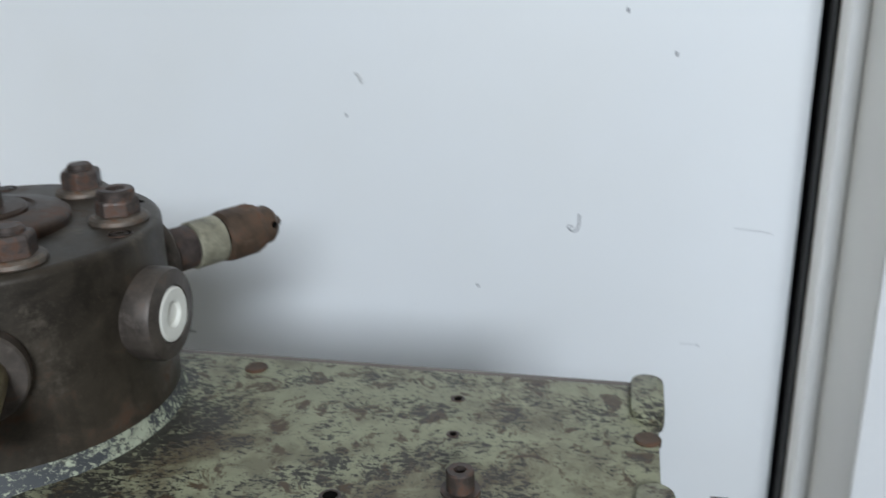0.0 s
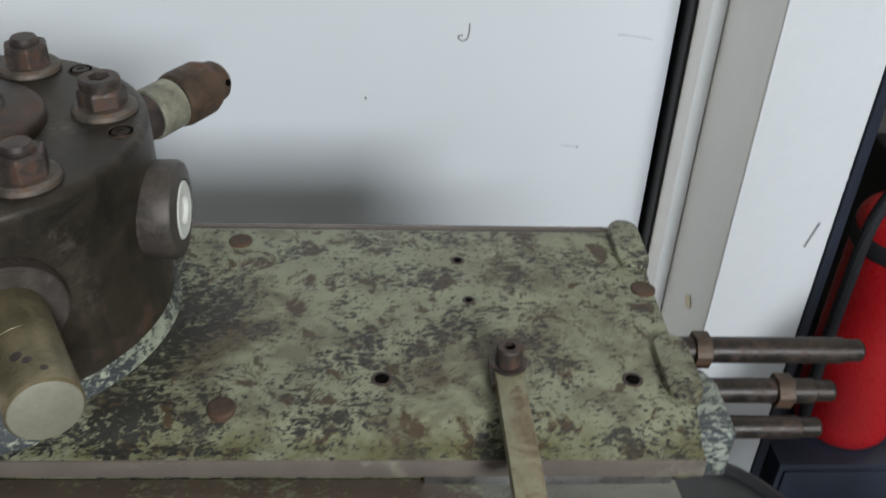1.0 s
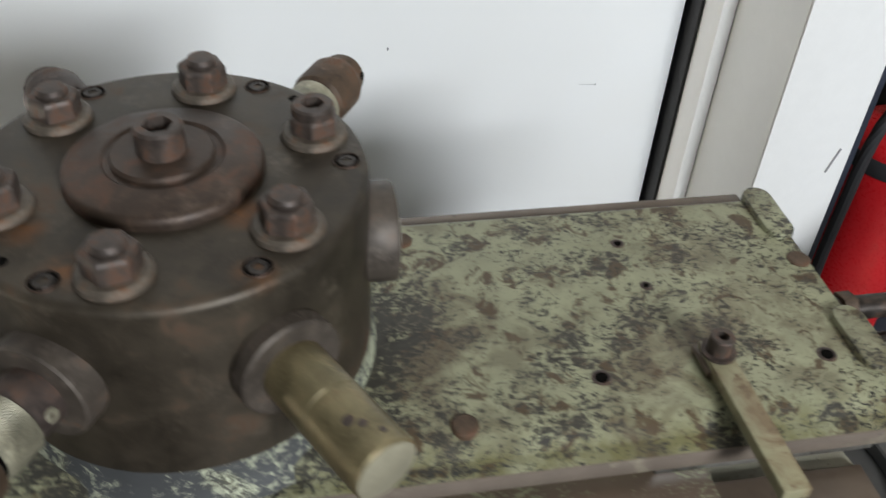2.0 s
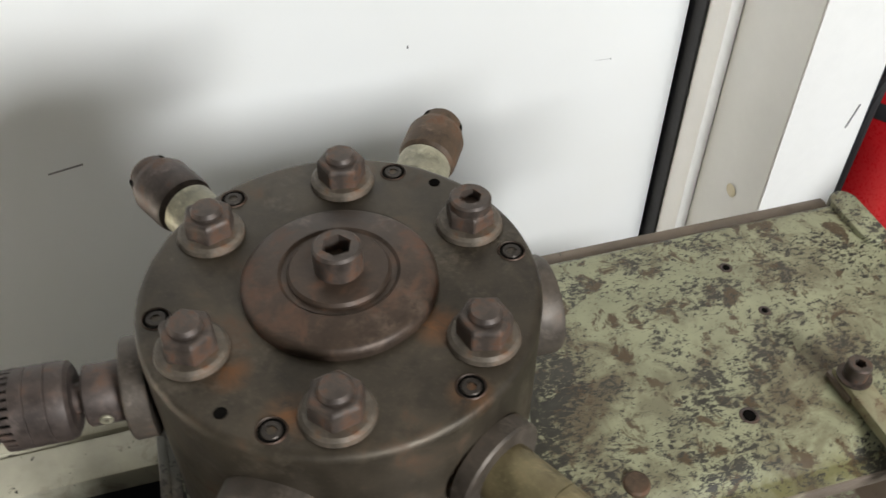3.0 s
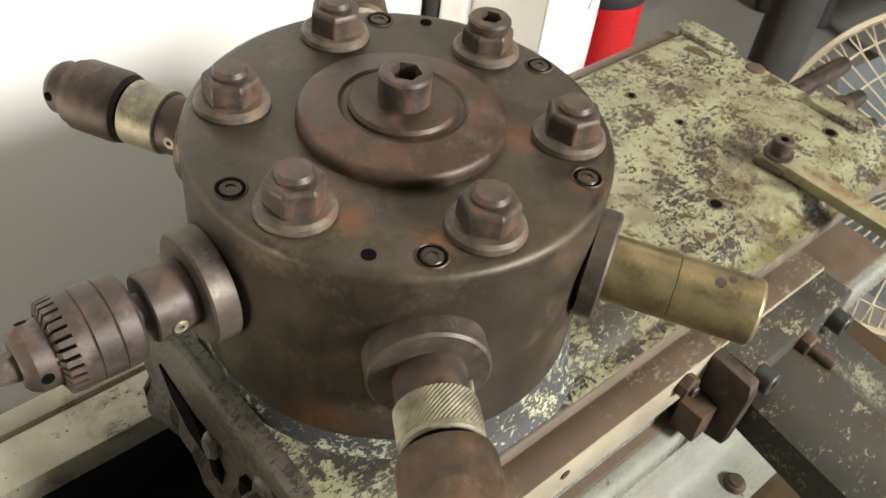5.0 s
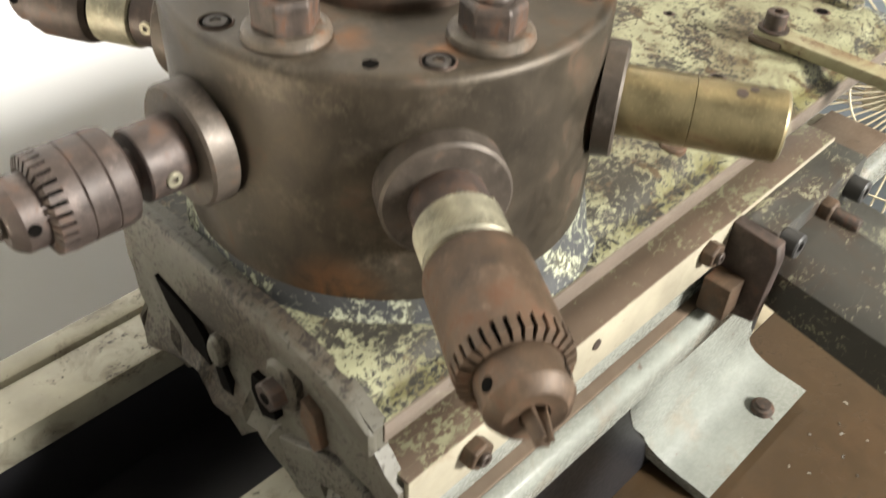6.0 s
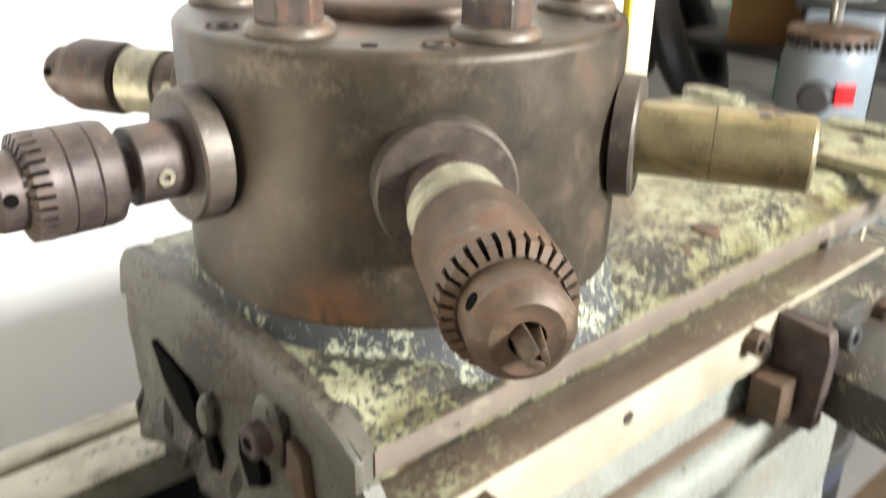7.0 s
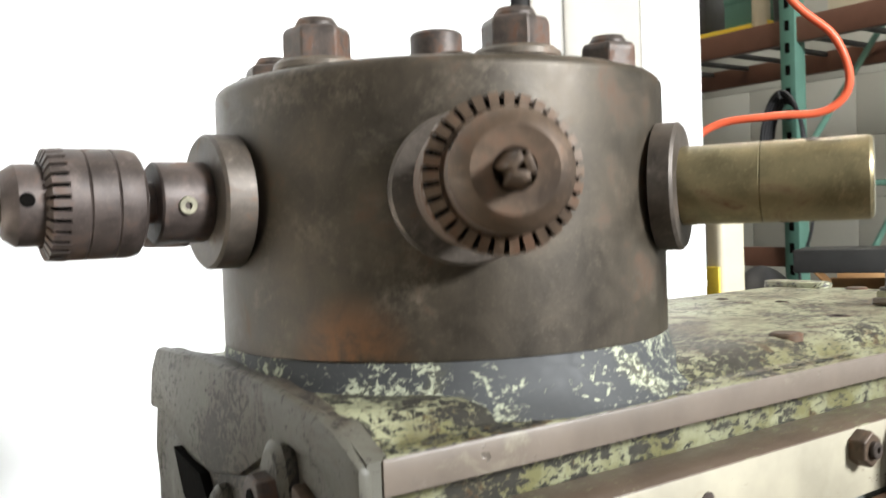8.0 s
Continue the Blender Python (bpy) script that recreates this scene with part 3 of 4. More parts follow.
p = thing("plugged_flange", "steel flange closed with a white plastic plug", "flange", tool_frame(0))
part("flange", lathe([(0.032, 0.112), (0.0335, 0.116), (0.0335, 0.134), (0.032, 0.137), (0.021, 0.139), (0.020, 0.136), (0, 0.136)], 64), FLANGE, p)
part("plug", lathe([(0.0198, 0.135), (0.0198, 0.1385), (0.018, 0.1395), (0.010, 0.139), (0.008, 0.1365), (0, 0.136)], 48), WHITE_PLASTIC, p)

# ---- slide under the turret ----
slide = thing("turret_slide", "pale green slide with chipped paint under the turret", "machine slide")
prof = [(-0.131, -0.012), (-0.131, -0.027), (-0.118, -0.028), (-0.118, -0.045), (0.108, -0.045), (0.115, -0.035), (0.115, -0.012), (0.112, -0.002), (0.108, 0.0), (-0.098, 0.0), (-0.105, -0.0015), (-0.113, -0.006), (-0.119, -0.0105)]
part("top_plate", prism(prof, -0.124, 0.478, 'x', 0.0012), GREEN_PAINT, slide)
boss = [(0.1195, 0.0135), (0.1205, 0.012), (0.1225, 0.003), (0.127, -0.005), (0.134, -0.0105), (0.134, -0.02), (0.06, -0.02), (0.06, 0.0135)]
bm = lathe(boss, 96, close=False)
for v in bm.verts:
    v.co.y = max(v.co.y, -0.1306)
    v.co.x = max(v.co.x, -0.1236)
part("turret_seat", bm, SEAT_PAINT, slide, "dark chipped round seat")
part("flange_edge", box(-0.1245, 0.478, -0.1322, -0.1295, -0.0265, -0.0125, 0.0008), FLANGE_EDGE, slide, "bare brown edge strip")
part("back_edge", box(-0.1, 0.462, 0.114, 0.128, -0.03, -0.006, 0.002), BROWN_STEEL, slide)


def pad(y0, y1, x):
    r = 0.0125
    out = arc(x, y1 - r, r, 0, 180, 8) + arc(x, y0 + r, r, 180, 360, 8)
    part("end_pad", prism(out, -0.012, 0.0055, 'z', 0.0025), GREEN_PAINT, slide)


pad(0.055, 0.122, 0.470)
pad(-0.092, -0.028, 0.474)
part("end_lug", prism([(0.47, -0.045), (0.496, -0.05), (0.503, -0.065), (0.503, -0.112), (0.47, -0.112)], -0.05, -0.008, 'z', 0.003), GREEN_EDGE, slide)
for x, y, r in ((0.272, -0.071, 0.0048), (0.441, -0.071, 0.0048), (0.329, 0.066, 0.003), (0.335, 0.015, 0.0024)):
    # black disc on the surface stands for the hole's dark inside
    part("tapped_hole", lathe([(r, 0.0), (r, 0.0005), (0, 0.0005)], 24), RECESS_SHADE, slide, m=T(x, y, 0))
    part("hole_rim", lathe([(r + 0.0025, 0.0003), (r + 0.001, 0.0009), (r, 0.0002)], 24, close=False), CHUCK, slide, m=T(x, y, 0))
for x, y in ((0.171, -0.099), (0.47, 0.03), (0.155, 0.09)):
    part("rusty_screw", lathe([(0.0095, -0.003), (0.0095, 0.0008), (0.008, 0.0018), (0, 0.0016)], 28), CHUCK_BROWN, slide, m=T(x, y, 0))
part("dovetail", box(0.30, 0.462, -0.124, 0.10, -0.043, -0.028, 0.001), BRIGHT, slide, "bright steel dovetail")

bar = thing("clamp_bar", "flat paint-chipped bar screwed on the slide", "bar", T(0.356, -0.068, 0.0005) @ pose(0, 0, 0, 0, 0, 1.5))
part("strip", box(-0.0095, 0.0095, -0.115, 0.012, 0.001, 0.011, 0.0012), BAR_PAINT, bar)
part("foot_plate", box(-0.012, 0.011, -0.014, 0.014, 0.0, 0.006, 0.0015), BROWN_STEEL, bar)
part("screw_washer", lathe([(0.0125, 0.011), (0.0125, 0.013), (0, 0.013)], 28), BOLT, bar)
part("cap_screw", socket_head(0.0088, 0.014, 0.0075, 0.009, 24), BOLT, bar, m=T(0, 0, 0.0125))

# ---- saddle under the slide ----
saddle = thing("saddle", "grey-green cast saddle with a cream front plate", "machine saddle")
end = [(-0.118, -0.046), (-0.147, -0.046), (-0.147, -0.078), (-0.135, -0.092), (-0.105, -0.095), (-0.085, -0.118), (-0.06, -0.12), (-0.045, -0.11), (-0.02, -0.105), (0.05, -0.105), (0.075, -0.145), (0.10, -0.148), (0.104, -0.10), (0.108, -0.046)]
part("casting", prism(end, -0.122, 0.33, 'x', 0.002), CASTING, saddle)
part("front_plate", box(-0.1245, 0.338, -0.150, -0.146, -0.080, -0.043, 0.001), CREAM_PAINT, saddle, "cream painted front plate")
part("plate_top", box(-0.1245, 0.338, -0.1495, -0.119, -0.0455, -0.0425, 0.0008), PATCHY, saddle)
part("bearing_strip", box(-0.118, 0.334, -0.1425, -0.10, -0.1135, -0.081, 0.001), BED_PAINT, saddle)
face = thing("end_plate", "rough cast end cover with slots and bolts", "machine cover", T(-0.123, 0, 0))
outl = [(-0.110, -0.002), (-0.131, -0.013), (-0.131, -0.03), (-0.147, -0.05), (-0.147, -0.08), (-0.10, -0.098), (-0.088, -0.112), (-0.07, -0.126), (-0.058, -0.118), (-0.03, -0.104), (-0.012, -0.124), (-0.002, -0.112), (0.018, -0.118), (0.03, -0.098), (0.052, -0.104), (0.075, -0.118), (0.098, -0.125), (0.106, -0.06), (0.109, -0.028), (0.103, -0.004), (0.093, 0.0075), (0.07, 0.0085), (0.02, 0.009), (-0.05, 0.006), (-0.095, 0.0)]
rough = prism(outl, -0.006, 0.002, 'x', 0.0)
bmesh.ops.triangulate(rough, faces=rough.faces[:])
for _ in range(3):
    bmesh.ops.subdivide_edges(rough, edges=[e for e in rough.edges if e.calc_length() > 0.009], cuts=1, use_grid_fill=False)
    bmesh.ops.triangulate(rough, faces=rough.faces[:])
for v in rough.verts:
    d = noise.noise(v.co * 22) * 0.0025 + noise.noise(v.co * 90) * 0.0015
    if v.co.x < -0.004:
        v.co.x += d - 0.001 - (0.006 if v.co.z < -0.095 else 0.0)
    v.co.z += noise.noise(v.co * 60) * 0.0012
part("plate", rough, CASTING, face)
# the three slots are raised black blocks that imitate deep shade
part("slot", prism([(0.068, -0.042), (0.030, -0.049), (0.019, -0.062), (0.017, -0.084), (0.036, -0.080), (0.056, -0.064)], -0.0112, -0.004, 'x', 0.0), RECESS_SHADE, face)
part("low_slot", prism([(0.012, -0.072), (0.004, -0.070), (-0.006, -0.096), (-0.002, -0.104), (0.008, -0.094)], -0.0112, -0.004, 'x', 0.0), RECESS_SHADE, face)
part("deep_slot", prism([(-0.030, -0.052), (-0.046, -0.050), (-0.050, -0.076), (-0.036, -0.084), (-0.028, -0.068)], -0.0112, -0.004, 'x', 0.0), RECESS_SHADE, face)
lip = [(0.106, -0.026), (0.100, -0.003), (0.090, 0.0095), (0.020, 0.0105), (-0.050, 0.0075), (-0.095, 0.0012), (-0.112, -0.003), (-0.1315, -0.014), (-0.1315, -0.032), (-0.114, -0.034), (-0.100, -0.020), (-0.070, -0.016), (-0.048, -0.026), (-0.020, -0.040), (0.018, -0.046), (0.062, -0.037), (0.082, -0.026)]
part("upper_lip", prism(lip, -0.0118, -0.004, 'x', 0.003), CASTING, face, "chipped upper casting lip")
for y, z, r in ((-0.060, -0.036, 0.017), (0.006, -0.062, 0.010)):
    part("boss", lathe([(r, -0.004), (r * 0.95, 0.005), (r * 0.7, 0.008), (0, 0.0085)], 26), CASTING, face, m=T(-0.006, y, z) @ pose(0, 0, 0, 0, -90, 0) @ Matrix.Diagonal((1.35, 0.8, 1, 1)))
bolt = part("cover_bolt", hex_nut(0.017, 0.009, 0.3), CHUCK, face, m=T(-0.0135, -0.060, -0.038) @ pose(0, 0, 0, 0, -90, 0), smooth=False)
# small black disc as the shaded bore of the bolt
part("bolt_hole", lathe([(0.0036, 0.009), (0.0036, 0.0095), (0, 0.0095)], 16), RECESS_SHADE, bolt)
part("rust_lug", prism([(-0.078, -0.030), (-0.090, -0.036), (-0.094, -0.060), (-0.086, -0.070), (-0.076, -0.052)], -0.013, -0.004, 'x', 0.002), CHUCK_BROWN, face, "rusty lug")
part("lower_rib", prism([(-0.050, -0.090), (-0.100, -0.062), (-0.128, -0.066), (-0.134, -0.082), (-0.100, -0.092), (-0.064, -0.114)], -0.012, -0.004, 'x', 0.002), CASTING, face)


def front_nut(x, z, y, af, h, turn):
    n = part("front_nut", hex_nut(af, h, turn), CHUCK_BROWN, saddle, m=T(x, y, z) @ pose(0, 0, 0, 90, 0, 0), smooth=False)
    part("nut_core", socket_head(af * 0.27, 0.004, af * 0.2, 0.003, 18), BOLT, n, m=T(0, 0, h - 0.001))


front_nut(-0.078, -0.056, -0.150, 0.017, 0.009, 0.2)
front_nut(0.155, -0.053, -0.150, 0.017, 0.009, 0.5)
part("plug_dot", lathe([(0.004, 0), (0.004, 0.0008), (0, 0.0008)], 18), CHUCK, saddle, m=T(0.033, -0.150, -0.056) @ pose(0, 0, 0, 90, 0, 0))

# ---- bracket on the saddle's front ----
br = thing("feed_bracket", "dark chipped bracket arm bolted to the saddle", "bracket")
part("block", box(0.199, 0.338, -0.178, -0.149, -0.104, -0.046, 0.002), DARK_BRACKET, br)
part("key_block", box(0.164, 0.184, -0.172, -0.150, -0.112, -0.082, 0.0015), CHUCK_BROWN, br)
part("mount_plate", prism([(-0.149, -0.044), (-0.185, -0.047), (-0.188, -0.06), (-0.186, -0.118), (-0.165, -0.122), (-0.149, -0.112)], 0.186, 0.1985, 'x', 0.002), CHUCK, br, "rusty brown mounting plate")
arm = bmesh.new()
secs = []
for y, x0, x1, zt, zb in ((-0.178, 0.205, 0.335, -0.062, -0.112), (-0.26, 0.20, 0.33, -0.068, -0.122), (-0.42, 0.19, 0.31, -0.08, -0.14), (-0.62, 0.17, 0.29, -0.10, -0.17)):
    xm = (x0 + x1) / 2
    secs.append([arm.verts.new(p) for p in ((x0, y, zb), (x0, y, zt - 0.018), (x0 + 0.022, y, zt - 0.004), (xm, y, zt), (xm + 0.02, y, zt - 0.012), (x1, y, zt - 0.02), (x1, y, zb))])
for a, b in zip(secs, secs[1:]):
    for k in range(7):
        arm.faces.new((a[k], a[(k + 1) % 7], b[(k + 1) % 7], b[k]))
arm.faces.new(secs[0]), arm.faces.new(secs[-1])
part("arm", arm, DARK_BRACKET, br)
for x, z in ((0.209, -0.055), (0.318, -0.064)):
    part("cap_screw", socket_head(0.0095, 0.014, 0.008, 0.006, 24), DARK_IRON, br, m=T(x, -0.178, z) @ pose(0, 0, 0, 90, 0, 0))
nut = part("lock_nut", hex_nut(0.019, 0.01, 0.2), CHUCK_BROWN, br, m=T(0.272, -0.178, -0.062) @ pose(0, 0, 0, 90, 0, 0))
part("stud", lathe([(0.0062, 0), (0.0062, 0.028), (0.005, 0.03), (0, 0.03)], 20), BOLT, nut)

# ---- swarf and grime ----
def swarf(count, seed, region, size, mat, name, label):
    """Loose curled metal chips, scattered on a flat region (x0, x1, y0, y1, z)."""
    rnd = random.Random(seed)
    bm = bmesh.new()
    for _ in range(count):
        x, y = rnd.uniform(*region[:2]), rnd.uniform(*region[2:4])
        a, w = rnd.uniform(0, 6.28), size * rnd.uniform(0.15, 0.35)
        L = size * rnd.uniform(0.6, 1.6)
        dx, dy = math.cos(a), math.sin(a)
        rows = []
        for q in range(4):
            u = q / 3 - 0.5
            z = region[4] + 0.0004 + size * 0.35 * (0.25 - u * u) * rnd.uniform(0.5, 1.4)
            bend = u * u * L * 0.6
            px, py = x + dx * L * u - dy * bend, y + dy * L * u + dx * bend
            rows.append([bm.verts.new((px - dy * w, py + dx * w, z)), bm.verts.new((px + dy * w, py - dx * w, z + size * 0.06)), bm.verts.new((px, py, z - 0.0003))])
        for r0, r1 in zip(rows, rows[1:]):
            for q in range(3):
                bm.faces.new((r0[q], r0[(q + 1) % 3], r1[(q + 1) % 3], r1[q]))
    return tagged(part(name, bm, mat, smooth=False), label, "swarf", kind="stuff")


swarf(90, 3, (-0.1, 0.53, -0.5, -0.2, -0.44), 0.004, BRIGHT, "pan_swarf", "small bright metal chips in the oily pan")
swarf(260, 5, (-0.12, 0.2, -0.129, -0.119, -0.0115), 0.0022, DARK_IRON, "slide_swarf", "dark oily grime and chips along the slide")

# ---- bed ----
bed = thing("lathe_bed", "pale enamelled lathe bed with oily ways", "lathe bed")
part("back_way", prism([(0.117, -0.16), (0.158, -0.156), (0.158, -0.19), (0.119, -0.19)], -1.2, 0.5, 'x', 0.002), WAY, bed)
# inside face coloured black for the shade below the way's lip
part("inner_wall", box(-1.2, 0.5, 0.135, 0.158, -0.44, -0.191, 0.001), BLACK_PAINT_AND_SHADE, bed)
part("back_rail", prism([(0.160, -0.153), (0.178, -0.150), (0.178, -0.30), (0.160, -0.30)], -1.2, 0.5, 'x', 0.003), WAY, bed)
part("front_way", prism([(-0.045, -0.128), (-0.088, -0.121), (-0.088, -0.16), (-0.047, -0.16)], -1.2, 0.5, 'x', 0.002), WAY, bed)
part("flat_way", box(-1.2, 0.5, -0.150, -0.09, -0.155, -0.1145, 0.001), BROWN_STEEL, bed)
# black side in place of the deep shade under the front rail
part("side_wall", box(-1.2, 0.42, -0.112, -0.09, -0.44, -0.155, 0.001), BLACK_PAINT_AND_SHADE, bed)
rail = [(-0.150, -0.1165)] + arc(-0.1535, -0.1265, 0.0095, 90, 180, 6) + [(-0.163, -0.139), (-0.1605, -0.1415), (-0.1605, -0.151), (-0.150, -0.154)]
part("front_rail", prism(rail, -1.2, 0.5, 'x', 0.0008), BED_PAINT, bed)
# black here paints in the darkness between the ways
part("web", box(-1.2, 0.5, -0.09, 0.135, -0.30, -0.285, 0), BLACK_PAINT_AND_SHADE, bed)
foot = bmesh.new()
line = [(-0.1125, -0.150), (-0.1125, -0.22), (-0.1125, -0.29), (-0.1125, -0.328), (-0.1135, -0.352)] + arc(-0.158, -0.378, 0.045, 20, -78, 9) + [(-0.168, -0.4245), (-0.184, -0.4265)]
N = len(line)
skin = []
for k, (y, z) in enumerate(line):
    u = max(0.0, (-0.315 - z) / 0.11)
    left = 0.190 + 0.075 * min(1.0, u) ** 0.7
    right = 0.428 + 0.040 * min(1.0, max(0.0, u - 0.25) / 0.75) ** 1.3
    skin.append([foot.verts.new((left + (right - left) * q, y, z)) for q in (0.0, 0.33, 0.66, 1.0)])
back = [[foot.verts.new((v.co.x, v.co.y + 0.011, v.co.z - 0.012)) for v in row] for row in skin]
for a, b in zip(range(N), range(1, N)):
    for q in range(3):
        foot.faces.new((skin[a][q], skin[a][q + 1], skin[b][q + 1], skin[b][q]))
        foot.faces.new((back[a][q], back[b][q], back[b][q + 1], back[a][q + 1]))
    for q in (0, 3):
        foot.faces.new((skin[a][q], skin[b][q], back[b][q], back[a][q]))
for q in range(3):
    for row, col in ((skin[0], back[0]), (skin[-1], back[-1])):
        foot.faces.new((row[q], row[q + 1], col[q + 1], col[q]))
ft = part("foot", foot, BED_PAINT, bed)
part("foot_bolt", lathe([(0.0125, -0.004), (0.013, 0.002), (0.0115, 0.005), (0.0088, 0.006), (0.008, 0.0085), (0, 0.009)], 28), BOLT, ft, m=T(0.405, -0.163, -0.4225))
pan = part("chip_pan", prism([(-1.25, -0.75), (0.78, -0.75), (0.78, -0.09), (0.42, -0.09), (0.42, 0.34), (-1.25, 0.34)], -0.462, -0.440, 'z', 0.004), PAN)
tagged(pan, "brown oily chip pan under the lathe bed", "chip pan")
base = part("machine_base", box(-1.1, 0.42, -0.3, 0.3, FLOOR, -0.4625, 0.01), MACHINE_GREY)
tagged(base, "blue-grey cabinet base of the lathe", "machine base")


# ---- stop rods behind the slide ----
def rod(x1, y, z, r, nut_x, label):
    t = thing("stop_rod", label, "stop rod", T(0.44, y, z) @ pose(0, 0, 0, 0, 90, 0), "stop rods of the slide")
    L = x1 - 0.44
    part("shaft", lathe([(r, 0), (r, L - 0.016), (r * 0.86, L - 0.015), (r * 0.86, L - 0.002), (r * 0.7, L), (0, L)], 28), ROD, t)
    if nut_x:
        part("lock_nut", hex_nut(r * 2.5, 0.013, 0.3, False), CHUCK_BROWN, t, m=T(0, 0, nut_x - 0.44))


rod(0.652, 0.018, -0.05, 0.0105, 0.515, "rusty steel stop rod with a lock nut")
rod(0.612, -0.026, -0.052, 0.0095, 0.566, "rusty steel stop rod with a lock nut")
rod(0.592, -0.056, -0.06, 0.0085, 0, "plain rusty steel stop rod")
rod(0.575, 0.0, -0.075, 0.0085, 0, "plain rusty steel stop rod")

# ---- scuffs on the wall panel and the post ----
panel = bpy.data.objects["wall_panel"]


def scuff(points, r, parent):
    part("scuff", tube(points, r, 6), MARK, parent)


YW = WALL_Y - 0.0001
scuff(curve_points([(0.381, YW, -0.058), (0.3805, YW, -0.074), (0.377, YW, -0.083), (0.369, YW, -0.084), (0.365, YW, -0.078), (0.372, YW, -0.076)], 5), 0.0012, panel)
for x, z, r in ((0.229, -0.179, 0.0022), (0.505, 0.174, 0.003), (0.033, 0.082, 0.0022), (0.562, -0.256, 0.0014), (0.438, 0.232, 0.0028), (-0.014, 0.253, 0.0016)):
    part("speck", lathe([(r, 0), (r * 0.8, 0.0006), (0, 0.0007)], 10), MARK, panel, m=T(x, WALL_Y, z) @ pose(0, 0, 0, 90, 0, 0) @ Matrix.Diagonal((0.7, 1.3, 1, 1)))
part("smudge", tube([(0.050, YW, 0.145), (0.056, YW, 0.139), (0.060, YW, 0.130)], 0.003, 6), SMUDGE, panel)
scuff([(-0.305, YW, -0.298), (-0.28, YW, -0.294), (-0.255, YW, -0.290)], 0.0015, panel)
scuff(curve_points([(-0.200, YW, -0.636), (-0.194, YW, -0.634), (-0.19, YW, -0.64), (-0.195, YW, -0.645)], 4), 0.0008, panel)
scuff([(0.886, 0.5428, -0.252), (0.880, 0.5423, -0.272), (0.874, 0.5418, -0.292)], 0.0018, post)
for x, z in ((0.80, -0.365), (0.845, -0.358), (0.87, -0.357)):
    scuff([(x - 0.012, 0.5325 + (x - 0.757) * 0.087, z), (x + 0.008, 0.534 + (x - 0.757) * 0.087, z)], 0.001, post)
part("stain", lathe([(0.012, 0), (0.010, 0.0005), (0, 0.0006)], 14), BEIGE, post, m=T(0.7495, 0.60, -0.437) @ pose(0, 0, 0, 0, -90, 5))

scuff([(0.60, YW, -0.070), (0.625, YW, -0.072), (0.652, YW, -0.076)], 0.0004, panel)
scuff([(0.535, YW, -0.2545), (0.56, YW, -0.256)], 0.0003, panel)

# ---- things beside the post ----
ext = thing("fire_extinguisher", "red fire extinguisher with a black strap", "fire extinguisher", T(1.13, 0.70, -0.82))
part("tank", lathe([(0.078, 0.004), (0.088, 0.02), (0.09, 0.045), (0.09, 0.445)] + arc(0.055, 0.445, 0.035, 0, 80, 6) + [(0.03, 0.49), (0.0, 0.49)], 40), RED, ext)
part("strap", lathe([(0.0915, 0.41), (0.0925, 0.412), (0.0925, 0.44), (0.0915, 0.442)], 40), RUBBER, ext)
part("valve", lathe([(0.03, 0.48), (0.034, 0.49), (0.034, 0.56), (0.05, 0.565), (0.05, 0.62), (0.03, 0.64), (0, 0.64)], 24), BEIGE, ext, "beige valve cover")
part("hose", tube(curve_points([(-0.02, -0.02, 0.57), (-0.07, -0.05, 0.58), (-0.11, -0.06, 0.50), (-0.112, -0.055, 0.36), (-0.108, -0.05, 0.2), (-0.10, -0.05, 0.06)], 6), 0.011, 10), RUBBER, ext)
cab = thing("tool_cabinet", "dark navy speckled cabinet under the extinguisher", "cabinet", T(1.15, 0.78, FLOOR))
part("body", box(-0.17, 0.19, -0.19, 0.25, 0.0, 0.228, 0.004), NAVY, cab)
part("drawer", box(-0.16, 0.18, -0.197, -0.19, 0.02, 0.115, 0.002), NAVY, cab)
part("drawer", box(-0.16, 0.18, -0.197, -0.19, 0.12, 0.215, 0.002), NAVY, cab)
pad_board = thing("padded_board", "cream padded upright board with yellow edge", "board", T(1.288, 0.79, -0.36))
part("board", box(-0.041, 0.041, -0.022, 0.022, 0.0, 0.46, 0.012, seg=3), BEIGE, pad_board)
part("edge_band", box(-0.049, -0.042, -0.02, 0.02, 0.20, 0.32, 0.003), YELLOW, pad_board)
stand = part("dark_stand", box(1.19, 1.38, 0.76, 1.02, -0.82, -0.36, 0.01), BLACK_PAINT_AND_SHADE)
tagged(stand, "black case standing behind the extinguisher", "case")
edge = part("door_edge", box(0.914, 0.93, 0.56, 0.66, FLOOR, CEIL, 0.002), NAVY)
tagged(edge, "dark blue steel edge beside the white post", "trim", kind="structure")


drum = thing("oil_drum", "dark blue-grey oil drum beside the lathe", "drum", T(0.6, 0.09, FLOOR))
part("shell", lathe([(0.148, 0), (0.15, 0.01), (0.15, 0.2), (0.153, 0.21), (0.15, 0.22), (0.15, 0.42), (0.153, 0.43), (0.15, 0.44), (0.15, 0.63)], 48, close=False), NAVY, drum)
part("rim", lathe([(0.15, 0.625), (0.155, 0.63), (0.155, 0.645), (0.148, 0.648), (0.145, 0.635)], 48, close=False), DARK_IRON, drum)
part("lid", lathe([(0.147, 0.632), (0.10, 0.638), (0, 0.638)], 48), DARK_IRON, drum)

